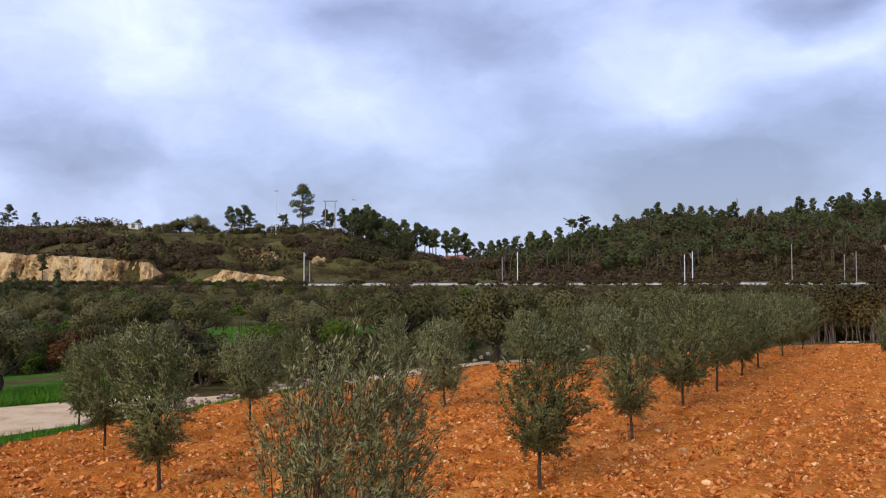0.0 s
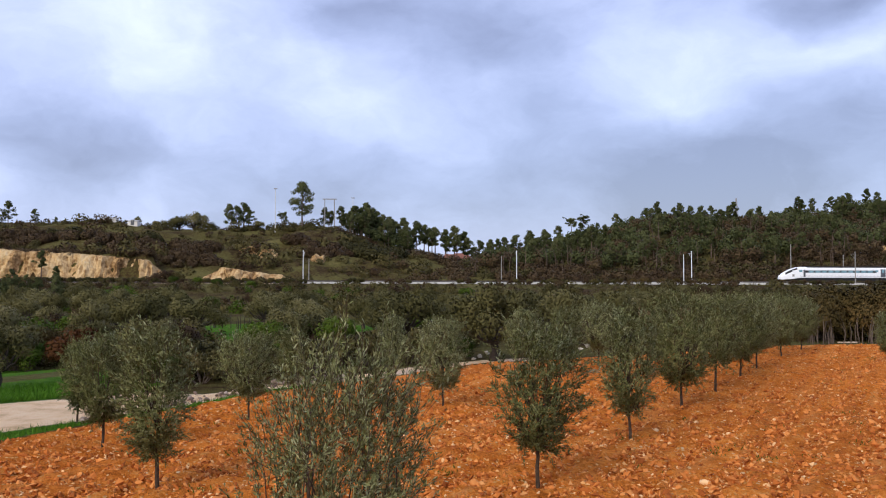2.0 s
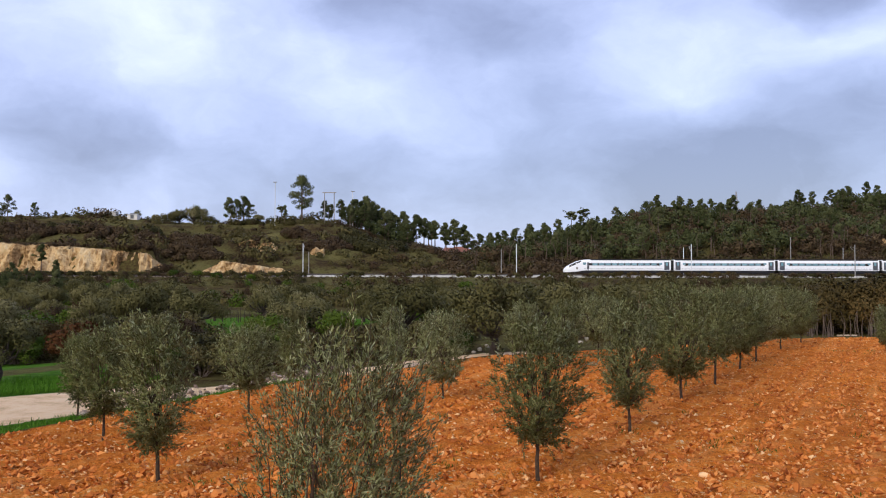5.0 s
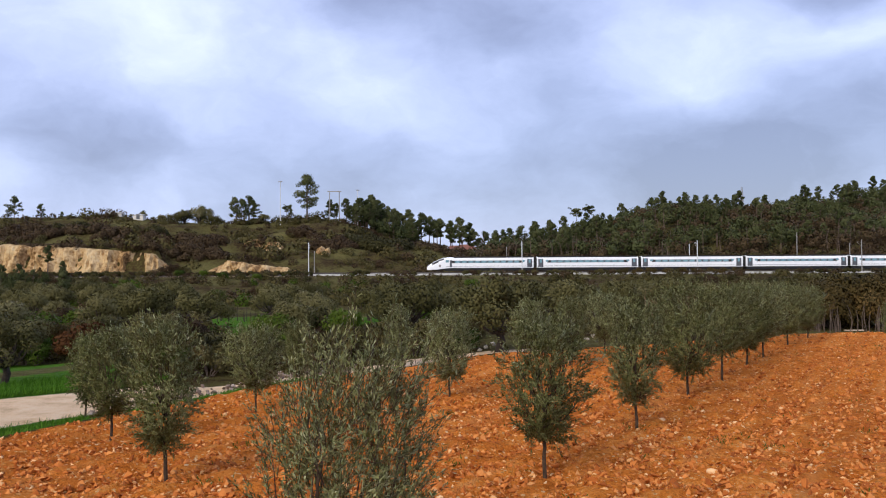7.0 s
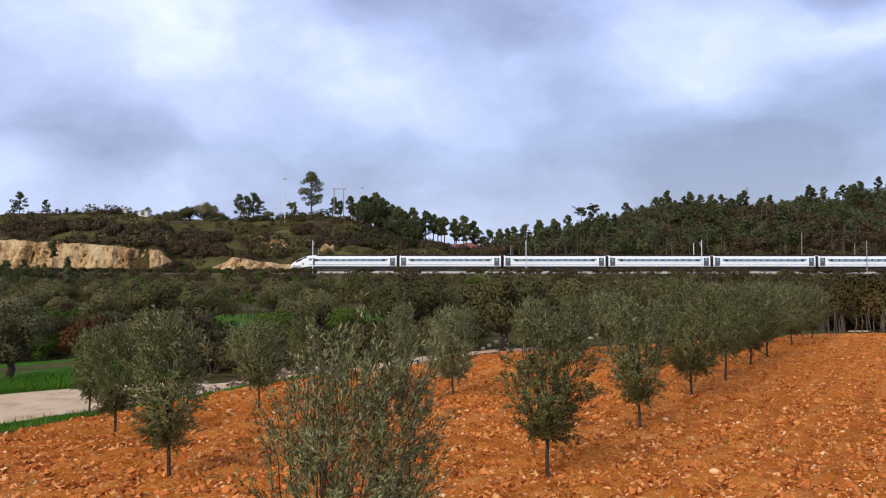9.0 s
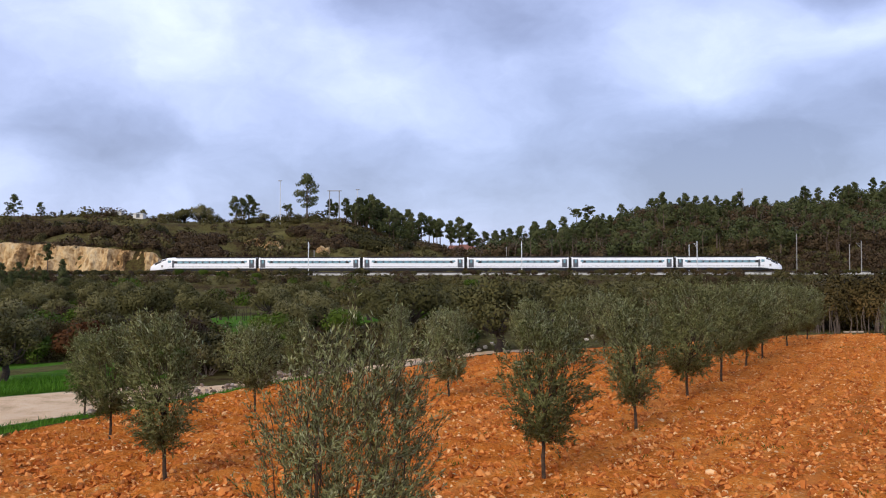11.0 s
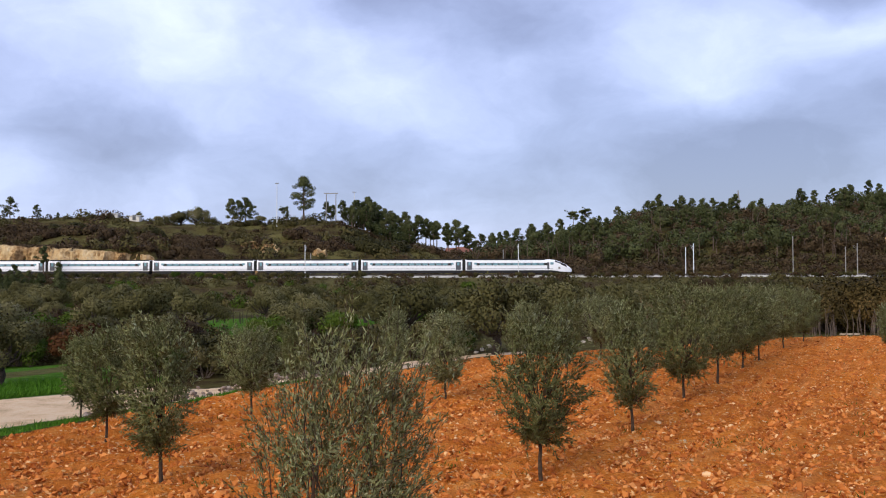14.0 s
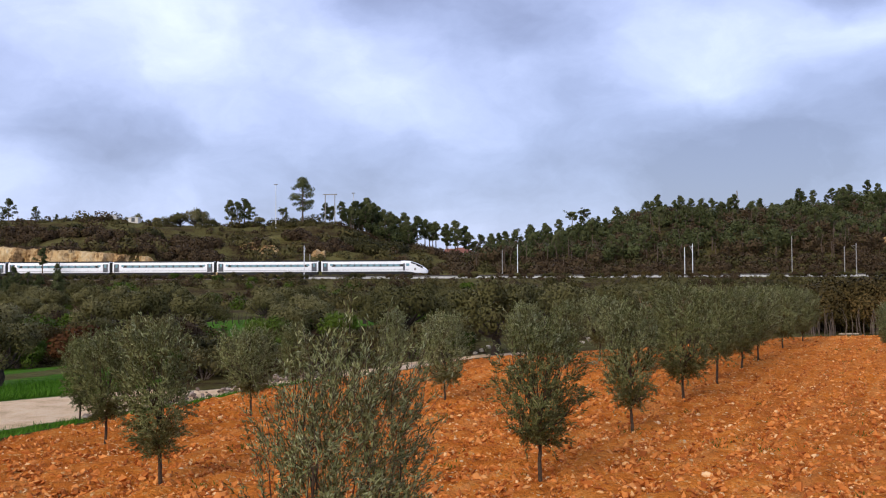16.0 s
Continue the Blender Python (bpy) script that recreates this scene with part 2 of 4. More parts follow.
def cloud_material():
    """A shining layer of cloud that lets half of the sky's and the sun's light pass."""
    n = Nodes("cloud layer")
    v = n.add("VectorMath", operation="NORMALIZE")
    n.put(v.inputs[0], n.own())
    flat = n.add("VectorMath", operation="MULTIPLY")
    n.put(flat.inputs[0], v.outputs[0])
    flat.inputs[1].default_value = (1, 1, 1.7)
    wob = n.add("TexNoise")
    wob.inputs["Scale"].default_value, wob.inputs["Detail"].default_value = 6, 8
    n.put(wob.inputs["Vector"], flat.outputs[0])
    off = n.add("VectorMath", operation="MULTIPLY_ADD")
    n.put(off.inputs[0], wob.outputs["Color"])
    off.inputs[1].default_value, off.inputs[2].default_value = (.17, .17, .17), (-.085, -.085, -.085)
    at = n.add("VectorMath", operation="ADD")
    n.put(at.inputs[0], flat.outputs[0])
    n.put(at.inputs[1], off.outputs[0])
    f = n.math("MULTIPLY_ADD", n.noise(5.5, 9, at.outputs[0], .58), .72)
    n.t.nodes[-1].inputs[2].default_value = .10
    # swells and hollows of the cloud: bearing, height, reach, strength
    for u, w, reach, much in CLOUDS:
        d = Vector((u, 1, w)).normalized()
        far = n.add("VectorMath", operation="DISTANCE")
        n.put(far.inputs[0], at.outputs[0])
        far.inputs[1].default_value = (d.x, d.y, d.z * 1.7)
        mr = n.add("MapRange", interpolation_type="SMOOTHSTEP")
        n.put(mr.inputs[0], far.outputs["Value"])
        for i, q in enumerate((0, reach, much, 0)):
            mr.inputs[i + 1].default_value = q
        f = n.math("ADD", f, mr.outputs[0])
    col = n.ramp(f, (.05, (.19, .215, .36)), (.3, (.31, .36, .575)), (.55, (.475, .54, .82)), (.8, (.685, .755, .99)), (1, (.85, .90, 1.05)))
    em = n.add("Emission")
    em.inputs[1].default_value = 2.4
    n.put(em.inputs[0], col)
    tr = n.add("BsdfTransparent")
    mx = n.add("MixShader")
    mx.inputs[0].default_value = .5
    n.t.links.new(tr.outputs[0], mx.inputs[1])
    n.t.links.new(em.outputs[0], mx.inputs[2])
    n.t.links.new(mx.outputs[0], n.o.inputs["Surface"])
    n.m.cycles.emission_sampling = "NONE"
    return n.m


CLOUDS = [(-.40, .29, .24, .30), (-.06, .20, .20, .24), (.20, .25, .16, .16), (.48, .28, .13, .26), (.31, .20, .16, .14),
          (-.36, .09, .14, .04), (-.02, .065, .12, -.02), (.04, .27, .22, -.27), (-.42, .16, .17, -.30), (-.11, .13, .24, -.20),
          (.38, .14, .22, -.26), (.46, .34, .11, -.40), (-.11, .32, .10, -.20), (.16, .10, .22, -.26), (.53, .16, .20, -.20), (.30, .07, .2, -.10),
          (-.3, .03, .34, -.10), (.3, .03, .36, -.14)]


# ---- building helpers ----
class Geo:
    """Gathers vertices and faces for one mesh."""

    def __init__(self):
        self.v, self.f, self.n, self.normals = [], [], 0, []

    def add(self, v, f):
        v = np.asarray(v, float).reshape(-1, 3)
        self.v.append(v)
        self.f.extend((np.asarray(f) + self.n).tolist() if not isinstance(f, list) else [[i + self.n for i in q] for q in f])
        self.n += len(v)
        return self

    def tube(self, pts, radii, sides=6):
        pts = np.asarray(pts, float)
        rings, k = [], len(pts)
        for i, p in enumerate(pts):
            d = pts[min(i + 1, k - 1)] - pts[max(i - 1, 0)]
            d = d / (np.linalg.norm(d) + 1e-9)
            s = np.cross(d, (.31, .95, .05) if abs(d[1]) < .9 else (1, 0, 0))
            s /= np.linalg.norm(s)
            t = np.cross(d, s)
            a = np.arange(sides) * 2 * np.pi / sides
            rings.append(p + radii[i] * (np.cos(a)[:, None] * s + np.sin(a)[:, None] * t))
        f = [[i * sides + j, i * sides + (j + 1) % sides, (i + 1) * sides + (j + 1) % sides, (i + 1) * sides + j]
             for i in range(k - 1) for j in range(sides)]
        f.append(list(range(sides - 1, -1, -1)))
        f.append([(k - 1) * sides + j for j in range(sides)])
        return self.add(np.concatenate(rings), f)

    def box(self, x0, x1, y0, y1, z0, z1, chamfer=0.0):
        c = chamfer
        if not c:
            v = [(x, y, z) for z in (z0, z1) for y in (y0, y1) for x in (x0, x1)]
            return self.add(v, [[0, 2, 3, 1], [4, 5, 7, 6], [0, 1, 5, 4], [2, 6, 7, 3], [0, 4, 6, 2], [1, 3, 7, 5]])
        ring = [(x0 + c, y0), (x1 - c, y0), (x1, y0 + c), (x1, y1 - c), (x1 - c, y1), (x0 + c, y1), (x0, y1 - c), (x0, y0 + c)]
        v = [(x, y, z) for z in (z0, z1) for x, y in ring]
        return self.add(v, [[i, (i + 1) % 8, 8 + (i + 1) % 8, 8 + i] for i in range(8)] + [list(range(7, -1, -1)), list(range(8, 16))])

    def leaves(self, c, d, length, width, rng, face=None, swell=None):
        """Pointed leaves: each a lens of four corners. swell: the way that the crown bulges at each leaf, by which it is shaded."""
        d = d / (np.linalg.norm(d, axis=1, keepdims=True) + 1e-9)
        s = np.cross(d, rng.normal(size=d.shape) if face is None else face + rng.normal(size=d.shape) * .45)
        s /= np.linalg.norm(s, axis=1, keepdims=True) + 1e-9
        if swell is not None:
            s *= np.where((np.cross(s, d) * swell).sum(1, keepdims=True) < 0, -1.0, 1.0)
            self.normals.append(np.repeat(swell, 4, axis=0))
        length, width = np.asarray(length)[:, None], np.asarray(width)[:, None]
        mid = c + d * length * .5
        v = np.stack([c, mid + s * width * .5, c + d * length, mid - s * width * .5], 1).reshape(-1, 3)
        return self.add(v, np.arange(len(c) * 4).reshape(-1, 4))

    def mesh(self, name, material, smooth=False):
        me = bpy.data.meshes.new(name)
        me.from_pydata(np.concatenate(self.v).tolist(), [], self.f)
        me.materials.append(M[material])
        if self.normals:
            me.shade_smooth()
            me.normals_split_custom_set_from_vertices(np.concatenate(self.normals).tolist())
        elif smooth:
            me.shade_smooth()
            me.set_sharp_from_angle(angle=radians(38))
        return me


def part(name, geo, material, parent, label="", smooth=False, place=None):
    """One mesh object under a thing or under a part."""
    me = geo if isinstance(geo, bpy.types.Mesh) else geo.mesh(name, material, smooth)
    ob = new(name, me)
    ob.parent = parent
    if place is not None:
        ob.matrix_basis = place
    return tagged(ob, label)


def thing(name, m, label, category, group="", kind=""):
    ob = new(name)
    ob.matrix_basis = m
    return tagged(ob, label, category, group, kind)


def setting(name, geo, material, label, smooth=False, kind="structure"):
    ob = new(name, geo if isinstance(geo, bpy.types.Mesh) else geo.mesh(name, material, smooth))
    return tagged(ob, label, name.replace("_", " "), "", kind)


def lie(x, y):
    return float(height(x, y))


def spread_along(rng, n, box):
    x0, x1, y0, y1 = box
    return rng.uniform(x0, x1, n), rng.uniform(y0, y1, n)


# ---- the sky's cloud layer ----
def cloud_layer():
    g, cols, rows = Geo(), 64, 24
    r = 2400
    el = np.radians(np.linspace(-12, 90, rows))
    az = np.arange(cols) * 2 * np.pi / cols
    v = [(r * np.cos(e) * np.cos(a), r * np.cos(e) * np.sin(a), r * np.sin(e)) for e in el for a in az]
    f = [[i * cols + j, i * cols + (j + 1) % cols, (i + 1) * cols + (j + 1) % cols, (i + 1) * cols + j] for i in range(rows - 1) for j in range(cols)]
    g.add(v, f)
    M["cloud"] = cloud_material()
    return setting("backdrop", g, "cloud", "grey and white overcast cloud layer over the land", True)


clouds = cloud_layer()


# ---- the ground ----
def path_band(x):
    """Near and far edge of the dirt track, as distances from the field."""
    return (np.interp(x, [-14, -9, -6.5, -4.5, -2, 1.5, 4], [4.6, 3.2, 2.6, 2.3, 1.9, 1.6, 1.5]),
            np.interp(x, [-14, -9, -7.2, -6, -4.5, -2, 1.5, 4], [10.5, 7.4, 4.6, 3.3, 3.5, 3.6, 3.2, 2.6]))


def ground():
    ys = [-60.0]
    while ys[-1] < 2300:
        y = ys[-1]
        ys.append(y + (.16 if 3 < y < 26 else .35 if 0 < y < 48 else 2.5 if y < 0 else max(.35, (y - 40) * .02) if y < 215 else 2.2 if y < 390 else (y - 370) * .12))
    ys = np.array(ys)
    w = np.linspace(-1, 1, 301)
    w = np.sign(w) * (.62 * np.abs(w) + .38 * np.abs(w) ** 3)
    half = np.maximum(34, 12 + np.abs(ys) * .95)
    X, Y = w[None, :] * half[:, None], np.repeat(ys[:, None], len(w), 1)
    Z = height(X, Y)
    s = beyond(X, Y)
    near = (s < 0) & (Y < 50) & (Y > -10)
    rough = np.array([noise.fractal((x * 2.2, y * 2.2, 0), .75, 2.1, 5) for x, y in zip(X[near], Y[near])])
    Z[near] += rough * .10
    # shallow furrows of the plough, along the tree rows
    Z[near] += .03 * np.sin((X[near] * .86 - Y[near] * .5) * 7 + rough)
    hill = (Y > 222) & (Y < 400)
    Z[hill] += [noise.fractal((x * .12, y * .12, 3), .9, 2.1, 4) * .9 for x, y in zip(X[hill], Y[hill])]
    soil = 1 - ramp(-.3, .3, s)
    lo, hi = path_band(X)
    path = ramp(lo - .3, lo + .3, s) * (1 - ramp(hi - .3, hi + .3, s)) * (1 - ramp(3.5, 5, X))
    path = np.maximum(path, .62 * (1 - ramp(.5, 1.1, np.hypot((X + 69) / 4, (Y - 162) / 12))))
    path = np.maximum(path, .62 * ramp(199, 202, Y) * (1 - ramp(208, 211, Y)) * (1 - ramp(-40, -30, X)))
    grass = ramp(0, .4, s) * (1 - ramp(lo - .1, lo + .5, s) * ramp(-.40, -.37, X / np.maximum(Y, 5))) * (1 - ramp(hi + 8, hi + 11, s)) * (1 - ramp(-4.5, -2.5, X))
    grass = np.maximum(grass, .33 * ramp(13, 18, s) * (1 - ramp(110, 140, Y)) * (1 - ramp(2, 12, X)))
    for gx, gy, rx, ry in ((-21.5, 84, 6, 14), (-10, 78, 11, 18), (-27, 40, 10, 7)):
        grass = np.maximum(grass, 1 - ramp(.7, 1.15, np.hypot((X - gx) / rx, (Y - gy) / ry)))
    me = bpy.data.meshes.new("ground")
    nr, nc = X.shape
    idx = np.arange(nr * nc).reshape(nr, nc)
    quads = np.stack([idx[:-1, :-1], idx[:-1, 1:], idx[1:, 1:], idx[1:, :-1]], -1).reshape(-1, 4)
    me.from_pydata(np.stack([X, Y, Z], -1).reshape(-1, 3).tolist(), [], quads.tolist())
    layer = me.color_attributes.new("cover", "FLOAT_COLOR", "POINT")
    cover = np.stack([soil, path, grass, np.ones_like(soil)], -1).astype(np.float32)
    layer.data.foreach_set("color", cover.ravel())
    me.materials.append(M["ground"])
    me.shade_smooth()
    ob = new("ground", me)
    return tagged(ob, "stony orange tilled soil, pale dirt track, green verge and scrubby hills", "ground", "", "structure")


land = ground()


# ---- railway ----
TRACK_Y, RAIL_Z = 212.4, 2.9


def railway():
    g = Geo()
    prof = [(-4.0, -.85), (-2.2, -.12), (2.2, -.12), (4.2, -.85)]
    v = [(x, TRACK_Y + a, RAIL_Z + b) for x in (-420, 420) for a, b in prof]
    g.add(v, [[0, 1, 5, 4], [1, 2, 6, 5], [2, 3, 7, 6]])
    setting("ballast_bed", g, "ballast", "grey stone ballast bed of the railway line")
    for s in (-.834, .834):
        g = Geo()
        g.box(-420, 420, TRACK_Y + s - .036, TRACK_Y + s + .036, RAIL_Z - .17, RAIL_Z)
        setting("rail", g, "steel", "worn steel rail on the ballast")
    # low concrete wall along the shelf, in cast lengths
    wall = thing("retaining_wall", pose(0, TRACK_Y - 4.6, RAIL_Z), "low pale concrete wall below the railway ballast", "wall", "", "structure")
    g = Geo()
    g.box(-2.96, 2.96, -.2, .2, -1.15, -.36, .03)
    me = g.mesh("wall_panel", "concrete")
    for i in range(-5, 19):
        part("wall_panel", me, "concrete", wall, place=pose(i * 6.0, .03 * math.sin(i * 2.3), .05 * math.sin(i * 1.7)))


railway()


def catenary_mast(x, y, z0, z1, material, label, arm=True):
    t = thing("catenary_mast", pose(x, y, z0), label, "mast", "masts along the railway")
    h = z1 - z0
    part("post", Geo().tube([(0, 0, -1.2), (0, 0, h * .5), (0, 0, h)], [.125, .115, .10], 8), material, t)
    if arm:
        part("arm", Geo().tube([(0, 0, h - .9), (0, 1.4, h - .55), (0, 2.6, h - .5)], [.04, .04, .035], 5), material, t)
        part("strut", Geo().tube([(0, 0, h - 1.9), (0, 2.3, h - .55)], [.03, .03], 5), material, t)
        part("insulator", Geo().tube([(0, .12, h - .9), (0, .2, h - .86), (0, .3, h - .84)], [.08, .09, .06], 6), "roof grey", t)
    return t


for x, z1, z0, y, mt in [(-34.09, 10.27, 2.05, 208, "mast paint"), (18.29, 10.27, 2.05, 208, "mast paint"),
                         (61.87, 9.71, 2.05, 217, "mast paint"), (61.13, 10.26, 2.0, 207.6, "mast paint"),
                         (89.34, 12.46, 2.05, 217, "dull mast"), (101.43, 10.27, 2.05, 208, "dull mast"),
                         (102.79, 9.71, 2.05, 217, "dull mast"), (15.18, 9.27, 2.05, 217, "dull mast"), (-34.1, 8.4, 2.05, 217, "dull mast")]:
    catenary_mast(x, y, z0, z1, mt, "slim white steel catenary mast beside the track" if mt == "mast paint" else "weathered grey catenary mast beside the track", y < 210)


# ---- train ----
def section(half, z0, z1, r=.55):
    """Half-rounded cross section of a car body, from one sill over the roof to the other."""
    pts = [(half * .97, z0), (half, z0 + .08), (half, z0 + .3), (half, z0 + (z1 - z0) * .45), (half * .99, z1 - r * 1.3)]
    for k in range(1, 6):
        a = radians(90 * k / 5)
        pts.append((half * .99 - r * 1.3 * (1 - math.cos(a)) * .95, z1 - r * 1.3 * (1 - math.sin(a))))
    return pts + [(-y, z) for y, z in reversed(pts)]


def loft(stations):
    g, rows = Geo(), []
    for x, half, z0, z1, r in stations:
        rows.append([(x, y, z) for y, z in section(half, z0, z1, r)])
    k = len(rows[0])
    f = [[i * k + j, i * k + (j + 1) % k, (i + 1) * k + (j + 1) % k, (i + 1) * k + j] for i in range(len(rows) - 1) for j in range(k)]
    f += [list(range(k - 1, -1, -1)), [(len(rows) - 1) * k + j for j in range(k)]]
    return g.add(np.array(rows).reshape(-1, 3), f)


BODY_LOW, BODY_TOP, HALF = .90, 3.62, 1.40


def bogie(parent, x):
    g = Geo()
    g.box(-1.75, 1.75, -1.15, 1.15, .42, .78, .1)
    b = part("bogie", g, "black paint", parent, "dark steel bogie", place=pose(x, 0, 0))
    for dx in (-1.35, 1.35):
        w = Geo()
        for s in (-.8, .8):
            w.tube([(0, s - .07, 0), (0, s + .07, 0)], [.43, .43], 14)
        w.tube([(0, -.8, 0), (0, .8, 0)], [.08, .08], 8)
        part("wheelset", w, "steel", b, place=pose(dx, 0, .445))


def flank(name, x0, x1, z0, z1, proud, material, parent, label=""):
    """The same flat piece on each flank of the body."""
    made = []
    for s in (-1, 1):
        y0, y1 = sorted((s * (HALF - .06), s * (HALF + proud)))
        made.append(part(name, Geo().box(x0, x1, y0, y1, z0, z1), material, parent, label))
    return made


def car(length, nose, label):
    t = thing("driving_car" if nose else "passenger_car", pose(0, 0, 0), label, "train car", "coupled cars of the train")
    h = length / 2
    if nose:
        st = [(-h, .45, .55, 1.05, .2), (-h + .25, .85, .45, 1.45, .35), (-h + .9, 1.12, .45, 1.95, .45), (-h + 1.9, 1.28, .5, 2.55, .5),
              (-h + 3.2, 1.37, .6, 3.15, .55), (-h + 4.4, HALF, .8, 3.5, .55), (-h + 5.6, HALF, BODY_LOW, BODY_TOP, .55), (h, HALF, BODY_LOW, BODY_TOP, .55)]
    else:
        st = [(-h, HALF, BODY_LOW, BODY_TOP, .55), (h, HALF, BODY_LOW, BODY_TOP, .55)]
    part("body", loft(st), "white paint", t, "gloss white car body", True)
    lo = -h + (6.4 if nose else 0)
    # dark roof strip and underframe
    part("roof", Geo().box(lo + .3, h - .15, -1.24, 1.24, BODY_TOP - .16, BODY_TOP + .14, .12), "roof grey", t, "dark strip along the roof")
    part("underframe", Geo().box(lo - 2 if nose else -h + .2, h - .2, -1.36, 1.36, .22, BODY_LOW + .02, .08), "black paint", t, "black skirt and underframe")
    flank("lower_stripe", lo - 1.5 if nose else -h + .1, h - .1, 1.30, 1.36, .006, "grey paint", t, "thin grey stripe")
    # windows in one band
    first, last = (-h + 6.9, h - 3.4) if nose else (-h + 3.4, h - 3.4)
    n = 10 if nose else 11
    flank("window_band", first - .8, last + .8, 2.14, 2.74, .008, "black paint", t, "dark window band")
    pitch = (last - first) / n
    for i in range(n):
        flank("window", first + i * pitch + .16, first + (i + 1) * pitch - .16, 2.18, 2.70, .02, "train glass", t, "teal window with sky reflection in its colour")
        if i:
            flank("window_post", first + i * pitch - .24, first + i * pitch + .24, 2.16, 2.72, .018, "black paint", t)
    for x in ((h - 1.0,) if nose else (-h + 1.0, h - 1.0)):
        ds = flank("door", x - .62, x + .62, 1.05, 3.05, .012, "grey paint", t, "dark grey entrance door")
        for d, side in zip(ds, (-1, 1)):
            y0, y1 = sorted((side * HALF, side * (HALF + .02)))
            part("door_window", Geo().box(x - .25, x + .25, y0, y1, 2.15, 2.95), "train glass", d)
        flank("toilet_window", x - 1.9 if x > 0 else x + 1.2, x - 1.2 if x > 0 else x + 1.9, 2.35, 2.82, .015, "train glass", t)
    part("gangway", Geo().box(h - .02, h + .40, -1.15, 1.15, 1.0, 3.45, .1), "black paint", t, "black folded gangway")
    if not nose:
        part("gangway", Geo().box(-h - .40, -h + .02, -1.15, 1.15, 1.0, 3.45, .1), "black paint", t, "black folded gangway")
    if nose:
        # black glazing on each cheek of the nose, white roof strip between
        sts = ((-h + 1.35, 1.19, .47, 2.24, .48), (-h + 2.0, 1.285, .5, 2.60, .5), (-h + 2.7, 1.335, .55, 2.92, .52), (-h + 3.5, 1.375, .65, 3.22, .55), (-h + 4.3, HALF, .78, 3.47, .55))
        for side in (-1, 1):
            rows = []
            for i, (x, half, z0, z1, r) in enumerate(sts):
                sec = section(half + .03, z0, z1 + .02, r)
                low = 4 if i < 3 else 5
                rows.append([(x, side * sec[j][0], sec[j][1]) for j in (low, 6, 7)])
            g = Geo().add(np.array(rows).reshape(-1, 3), [[i * 3 + j, i * 3 + j + 1, (i + 1) * 3 + j + 1, (i + 1) * 3 + j] for i in range(4) for j in range(2)])
            part("windscreen", g, "black paint", t, "sloping black cab glazing", True)
        flank("cab_window", -h + 4.7, -h + 5.5, 2.3, 2.9, .015, "train glass", t)
        flank("cab_door", -h + 5.75, -h + 6.25, 1.15, 2.9, .012, "grey paint", t)
        for s in (-1, 1):
            part("headlight", Geo().tube([(-h + .55, s * .72, 1.33), (-h + .42, s * .72, 1.33)], [.16, .13], 8), "plaster", t, "small round headlight")
        flank("marking", -h + 3.0, -h + 3.5, 1.2, 1.75, .01, "dull mast", t, "small faded grey marking")
    for x in ((-h + 4.2) if nose else (-h + 3.3), h - 3.3):
        bogie(t, x)
    return t


END_LEN, MID_LEN, GAP = 26.6, 25.2, .78
lead_car = car(END_LEN, True, "white driving car with sloping black-glazed nose and dark windows")
mid_car = car(MID_LEN, False, "white passenger car with teal window band and grey doors")
CARS, off = [], END_LEN / 2
CARS.append((lead_car, off, 0))
off += END_LEN / 2 + GAP + MID_LEN / 2
for i in range(4):
    CARS.append((mid_car if i == 0 else copy_thing(mid_car, pose(0, 0, 0)), off, 0))
    off += MID_LEN + GAP if i < 3 else MID_LEN / 2 + GAP + END_LEN / 2
CARS.append((copy_thing(lead_car, pose(0, 0, 0)), off, 180))
# one car carries the pantograph
panto = part("pantograph", Geo().tube([(-1, 0, 3.7), (.9, 0, 4.25), (-.4, 0, 4.9)], [.05, .045, .04], 5).tube([(-.4, -.8, 4.9), (-.4, .8, 4.9)], [.05, .05], 5), "roof grey", CARS[4][0], "folding dark pantograph")
# where the train's nose is along the line
HEAD = [(0.0, 120.68), (1.5, 93.54), (2.5, 75.01), (3.5, 57.30), (6.5, 3.56), (7.5, -13.80),
        (8.5, -31.33), (9.0, -40.29), (11.5, -82.69), (12.5, -99.65), (14.5, -134.83), (16.0, -161.62)]


# ---- trees and bushes ----
def unit(v):
    return v / (np.linalg.norm(v, axis=-1, keepdims=True) + 1e-9)


def curve_to(a, b, bow, rng, k=6, wob=.02):
    a, b = np.asarray(a, float), np.asarray(b, float)
    t = np.linspace(0, 1, k)[:, None]
    p = a + (b - a) * t + np.asarray(bow) * (t * (1 - t) * 4)
    p[1:-1] += rng.normal(size=(k - 2, 3)) * wob
    return p


